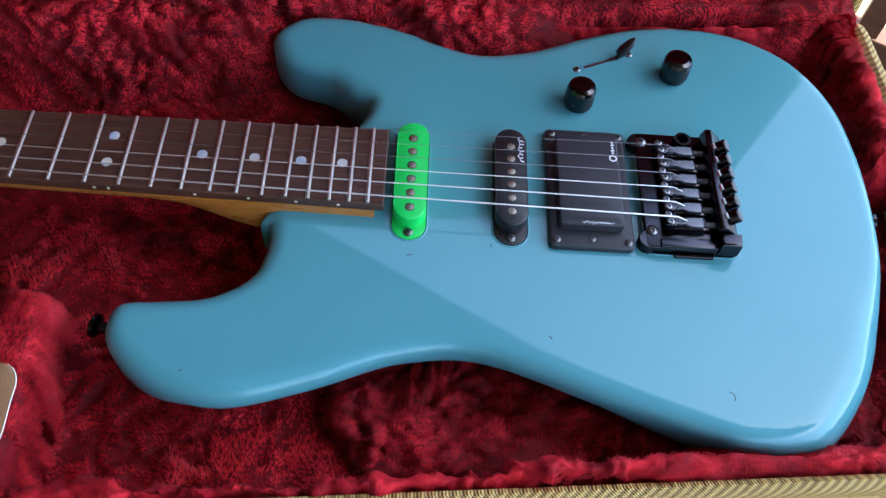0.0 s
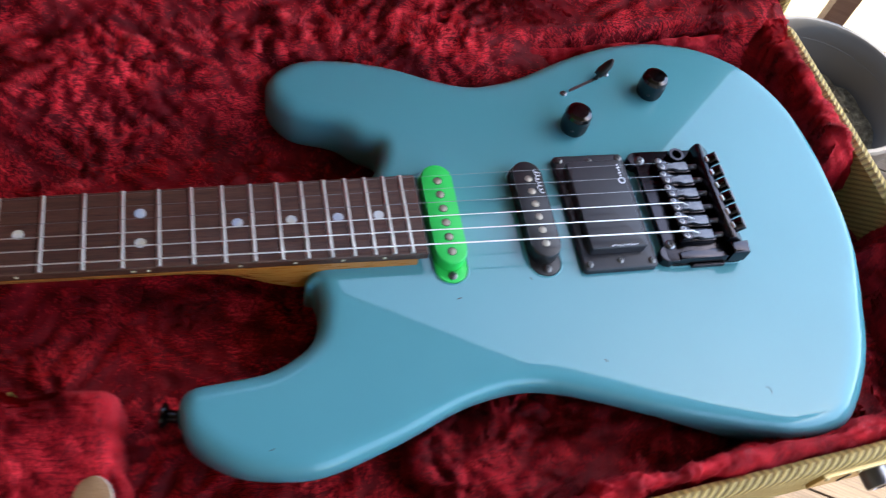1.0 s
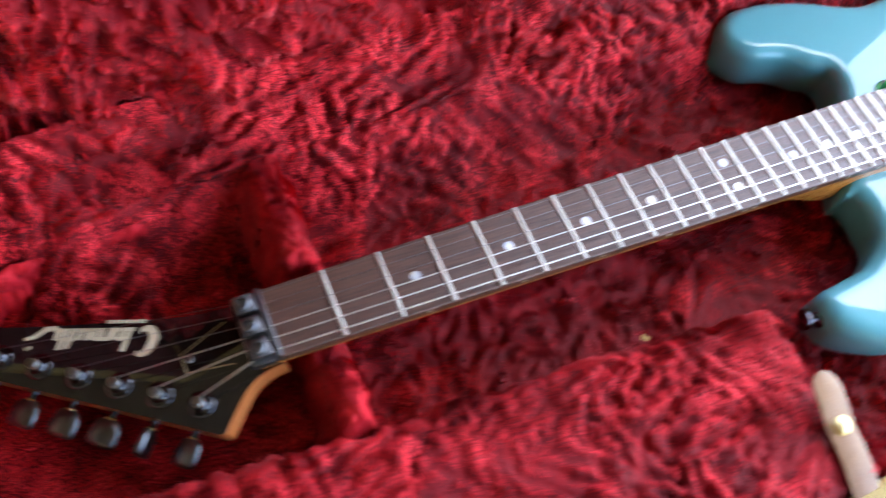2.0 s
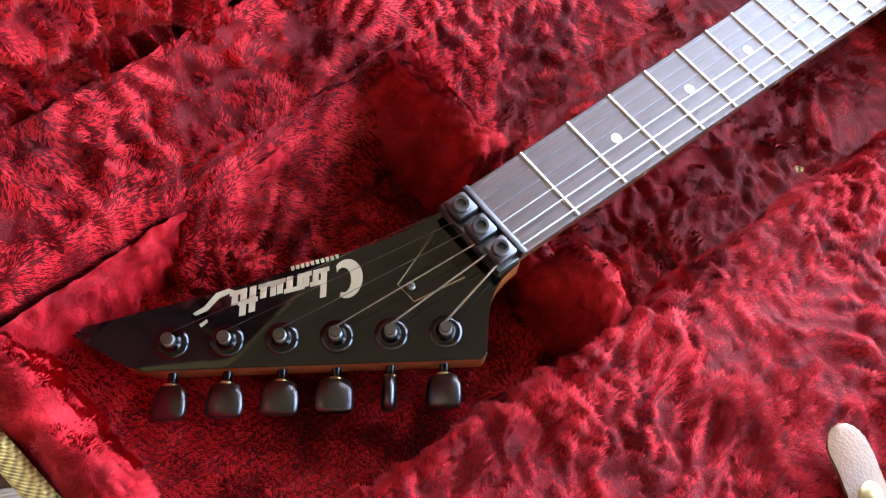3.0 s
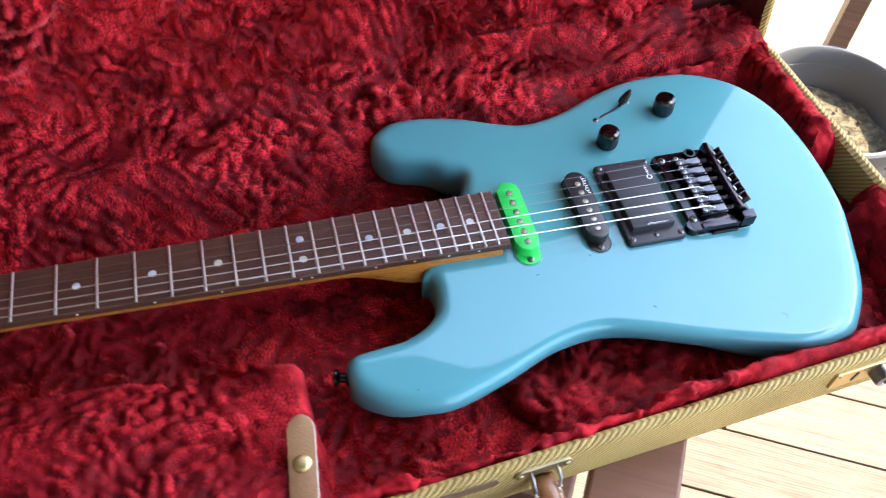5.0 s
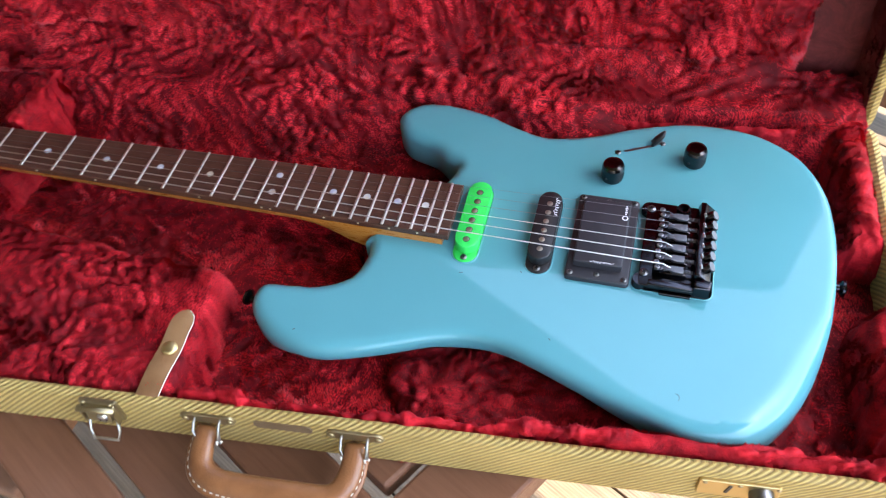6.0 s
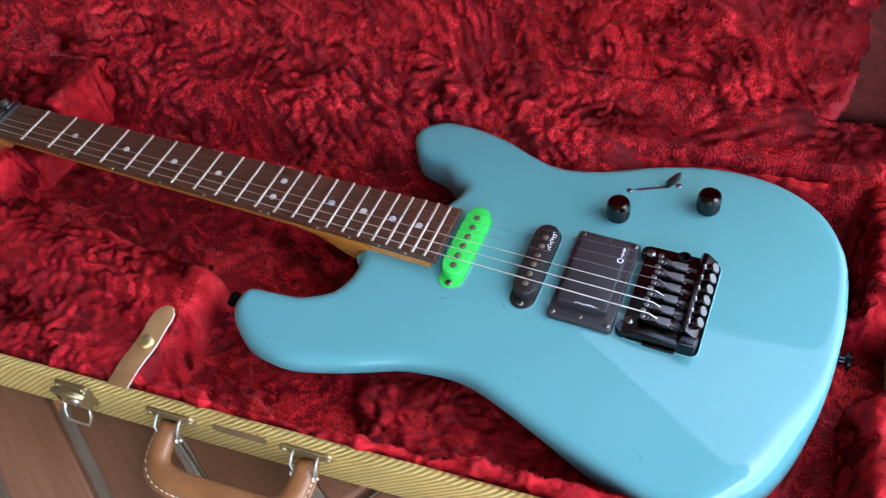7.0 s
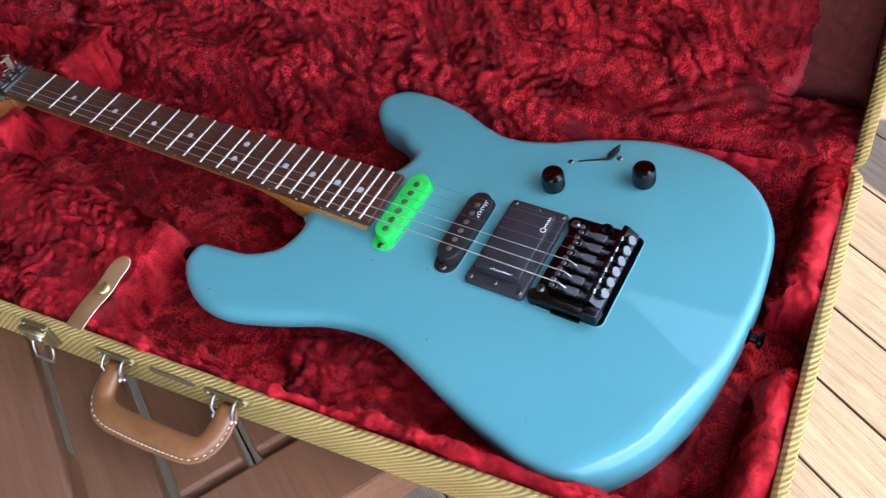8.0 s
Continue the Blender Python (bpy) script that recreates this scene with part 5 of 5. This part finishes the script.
def build_bridge(g):
    bm = bmesh.new()
    prism(bm, rounded(0.6295, 0.6795, -0.0425, 0.0435, 0.003), 0.6035, 0.607, 0.0008)
    plate = part("bridge_plate", bm, M_BLACKMETAL, g, "black locking tremolo bridge", smooth=True, angle=35)
    for y in (-0.0365, 0.0375):
        bm = bmesh.new()
        lathe(bm, [(0.0062, 0), (0.0062, 0.0075), (0.0055, 0.0088), (0.003, 0.0088)], Matrix.Translation((0.6312, y, 0.598)), 22)
        part("pivot_stud", bm, M_BLACKMETAL, plate, smooth=True, angle=40)
    for x, y in ((0.6335, -0.0307), (0.6328, 0.0357)):
        screw("bridge_screw", (x, y, 0.607), 0.0034, plate, M_GREYMETAL)
    # raised side wall of the plate
    bm = bmesh.new()
    prism(bm, [(0.6375, -0.0425), (0.6375, -0.0372), (0.646, -0.0362), (0.650, -0.0378), (0.657, -0.0378), (0.661, -0.0358), (0.672, -0.0358), (0.672, -0.0425)], 0.6068, 0.6088, 0.0006)
    part("side_wall", bm, M_BLACKMETAL, plate, smooth=True, angle=35)
    for k in range(6):
        y = -0.0268 + 0.01072 * k
        bm = bmesh.new()
        box(bm, (0.0255, 0.0096, 0.0045), Matrix.Translation((0.6522, y, 0.6091)), 0.0008)
        saddle = part("saddle", bm, M_BLACKMETAL, plate, smooth=True, angle=40)
        bm = bmesh.new()
        prism(bm, [(0.6395, y - 0.0047), (0.6395, y + 0.0047), (0.6452, y + 0.0047), (0.6475, y + 0.0024), (0.6475, y - 0.0034), (0.6452, y - 0.0047)], 0.6112, 0.6148, 0.0009)
        part("saddle_head", bm, M_BLACKMETAL, saddle, smooth=True, angle=35)
        for dx, dy in ((0.0, 0.0026), (0.0009, -0.0026)):
            bm = bmesh.new()
            lathe(bm, [(0.0021, 0), (0.0021, 0.0008), (0.0018, 0.001), (0.0011, 0.001), (0.001, 0.0002)], Matrix.Translation((0.6415 + dx, y + dy, 0.6147)), 14)
            part("set_screw", bm, M_GREYMETAL, saddle, smooth=True, angle=40)
        # flat clamp lever: narrow neck, flared tail
        bm = bmesh.new()
        outline = [(0.6455, 0.0012), (0.6515, 0.0006), (0.6535, 0.0022), (0.6625, 0.0024), (0.6625, -0.0042), (0.6545, -0.0042), (0.6515, -0.0022), (0.6455, -0.0034)]
        prism(bm, [(px, y + py) for px, py in outline], 0.6116, 0.6136, 0.0005)
        part("string_clamp", bm, M_CLAMP, saddle, smooth=True, angle=40)
        bm = bmesh.new()
        for q in range(8):
            lathe(bm, [(0.0012, 0), (0.0019, 0.0004), (0.0012, 0.0008)], Matrix.Translation((0.6622 + 0.0011 * q, y - 0.0012, 0.6118)) @ pose(0, 0, 0, 0, 90, 0), 10)
        part("spring_screw", bm, M_GREYMETAL, saddle, smooth=True)
    # fine-tuner bar with a sloping back face
    bm = bmesh.new()
    A = [(0.6705, 0.606), (0.6695, 0.6125), (0.6712, 0.6182), (0.6748, 0.6182), (0.6832, 0.6105), (0.6832, 0.606)]
    lo = [bm.verts.new((x, -0.0345, z)) for x, z in A]
    hi = [bm.verts.new((x, 0.0405, z)) for x, z in A]
    for i in range(6):
        bm.faces.new((lo[i], lo[(i + 1) % 6], hi[(i + 1) % 6], hi[i]))
    bm.faces.new(lo[::-1])
    bm.faces.new(hi)
    bmesh.ops.bevel(bm, geom=list(bm.edges), offset=0.0007, segments=2, profile=0.5, affect="EDGES")
    bar = part("fine_tuner_bar", bm, M_BLACKMETAL, plate, smooth=True, angle=35)
    bm = bmesh.new()
    prism(bm, [(0.6715, -0.0435), (0.6832, -0.0435), (0.6845, -0.0345), (0.6715, -0.0345)], 0.6035, 0.6145, 0.0016)
    part("bar_end", bm, M_BLACKMETAL, plate, smooth=True, angle=35)
    for k in range(6):
        y = -0.0245 + 0.0104 * k
        m = Matrix.Translation((0.6778, y, 0.6148)) @ pose(0, 0, 0, 0, 48, 0)
        bm = bmesh.new()
        lathe(bm, [(0.0022, -0.002), (0.0036, 0.0), (0.0044, 0.0008), (0.0044, 0.0062), (0.0039, 0.0067), (0.001, 0.0067)], m, 22)
        knob = part("fine_tuner", bm, M_BLACKMETAL, bar, smooth=True, angle=35)
        bm = bmesh.new()
        lathe(bm, [(0.0037, 0.0066), (0.0036, 0.00685), (0.0008, 0.0069)], m, 20)
        part("knob_face", bm, M_CLAMP, knob, smooth=True, angle=35)
        bm = bmesh.new()
        box(bm, (0.0016, 0.0042, 0.002), Matrix.Translation((0.6748, y - 0.001, 0.6186)) @ pose(0, 0, 0, 0, 35, 12), 0.0004, 1)
        part("tuner_spring", bm, M_STEEL, knob)
    bm = bmesh.new()
    lathe(bm, [(0.0056, 0), (0.0056, 0.0055), (0.0051, 0.007), (0.0034, 0.007), (0.0032, 0.003), (0.0005, 0.003)], Matrix.Translation((0.6583, 0.0358, 0.606)), 24)
    part("arm_socket", bm, M_BLACKMETAL, plate, smooth=True, angle=35)
    bm = bmesh.new()
    box(bm, (0.024, 0.006, 0.006), Matrix.Translation((0.6585, -0.0418, 0.5995)), 0.001)
    part("tremolo_block", bm, M_BLACKMETAL, plate)


def build_controls(g):
    for x, y in ((0.5965, 0.0712), (0.663, 0.1012)):
        bm = bmesh.new()
        N = 36
        prof = [(0.0090, 0.0), (0.0092, 0.0015)] + [(0.0092, 0.0015 + 0.0009 * q) for q in range(1, 11)] + [(0.0094, 0.0115), (0.0094, 0.014), (0.0085, 0.0163), (0.006, 0.0172), (0.0, 0.0174)]
        rings = []
        for q, (r, z) in enumerate(prof):
            kn = 2 <= q <= 11
            rings.append([bm.verts.new((x + (r + (0.0004 if kn and (i + q) % 2 else 0)) * math.cos(2 * math.pi * i / N), y + (r + (0.0004 if kn and (i + q) % 2 else 0)) * math.sin(2 * math.pi * i / N), BODY_Z + 0.0008 + z)) for i in range(N)])
        for a, b in zip(rings, rings[1:]):
            for i in range(N):
                bm.faces.new((a[i], a[(i + 1) % N], b[(i + 1) % N], b[i]))
        bmesh.ops.remove_doubles(bm, verts=bm.verts, dist=1e-6)
        knob = part("control_knob", bm, M_KNOB, g, "black knurled control knob", smooth=True, angle=17)
        bm = bmesh.new()
        lathe(bm, [(0.0012, 0), (0.001, 0.0004)], Matrix.Translation((x - 0.0046, y - 0.008, BODY_Z + 0.0065)) @ Vector((-0.5, -0.87, 0)).to_track_quat("Z", "Y").to_matrix().to_4x4(), 10)
        part("grub_screw", bm, M_BLACK, knob)
    # blade switch in its slot
    a, b = Vector((0.598, 0.1022, BODY_Z)), Vector((0.635, 0.1195, BODY_Z))
    d = (b - a).normalized()
    m = Matrix.Translation((a + b) / 2) @ d.to_track_quat("X", "Z").to_matrix().to_4x4()
    bm = bmesh.new()
    prism(bm, stadium(0, 0, 0.0022, 0.03, 5), 0.00005, 0.0003, 0, m @ pose(0, 0, 0, 0, 0, 90))
    slot = part("switch_slot", bm, M_GREYMETAL, g, "slot of the pickup selector")
    for p in (a, b):
        screw("switch_screw", p, 0.0025, slot, M_GREYMETAL)
    bm = bmesh.new()
    lo = m @ Vector((0.011, 0, 0))
    tube(bm, [lo, lo + Vector((0.0015, 0.001, 0.005))], 0.0016, 8)
    tube(bm, [lo + Vector((0.0, 0.0, 0.0035)), lo + Vector((0.003, 0.0015, 0.0065)), lo + Vector((0.007, 0.0025, 0.0125)), lo + Vector((0.0088, 0.003, 0.0165))], [0.0032, 0.0042, 0.0034, 0.0012], 10, squash=0.7)
    part("switch_tip", bm, M_BLACK, slot, "black switch tip", smooth=True)


def build_guitar():
    g = thing("electric_guitar", (0.56, 0.0, BODY_Z - BODY_H), "light blue electric guitar with a green pickup in the case", "guitar")
    build_body(g)
    build_neck(g)
    build_headstock(g)
    build_lock_nut(g)
    build_strings(g)
    single_coil(g, PU_NECK, M_GREEN, "bright green single-coil pickup", M_POLE, False)
    single_coil(g, PU_MID, M_BLACK, "black single-coil pickup", M_POLE, True)
    build_humbucker(g)
    build_bridge(g)
    build_controls(g)


def build_deck():
    g = thing("deck", (0, 0, DECK_Z), "pale weathered wooden deck boards", "deck", kind="structure")
    pitch = 0.123
    k = 0
    n = 0.44 - pitch * 24
    while n < 1.6:
        cut = 0.4 + 1.7 * ((k * 0.37) % 1) if k % 3 else -0.6
        for d0, d1 in ((-3.2, cut - 0.002), (cut + 0.002, 3.6)):
            slab("plank", d0, d1, n + 0.0016, n + pitch - 0.0016, DECK_Z - 0.028, DECK_Z, M_DECK, g, bevel=0.002)
        n += pitch
        k += 1
    for d in (-3.0, -1.5, 0.0, 1.5, 3.0):
        slab("joist", d, d + 0.05, -2.4, 1.6, DECK_Z - 0.15, DECK_Z - 0.028, M_RAIL, g)
    for d in (-3.0, 0.0, 3.0):
        for n in (-2.2, 1.4):
            slab("pier", d, d + 0.1, n, n + 0.1, -0.85, DECK_Z - 0.15, M_RAIL, g)


build_ground()
build_roof()
build_rail()
build_pot()
build_table()
build_case()
build_guitar()
build_deck()
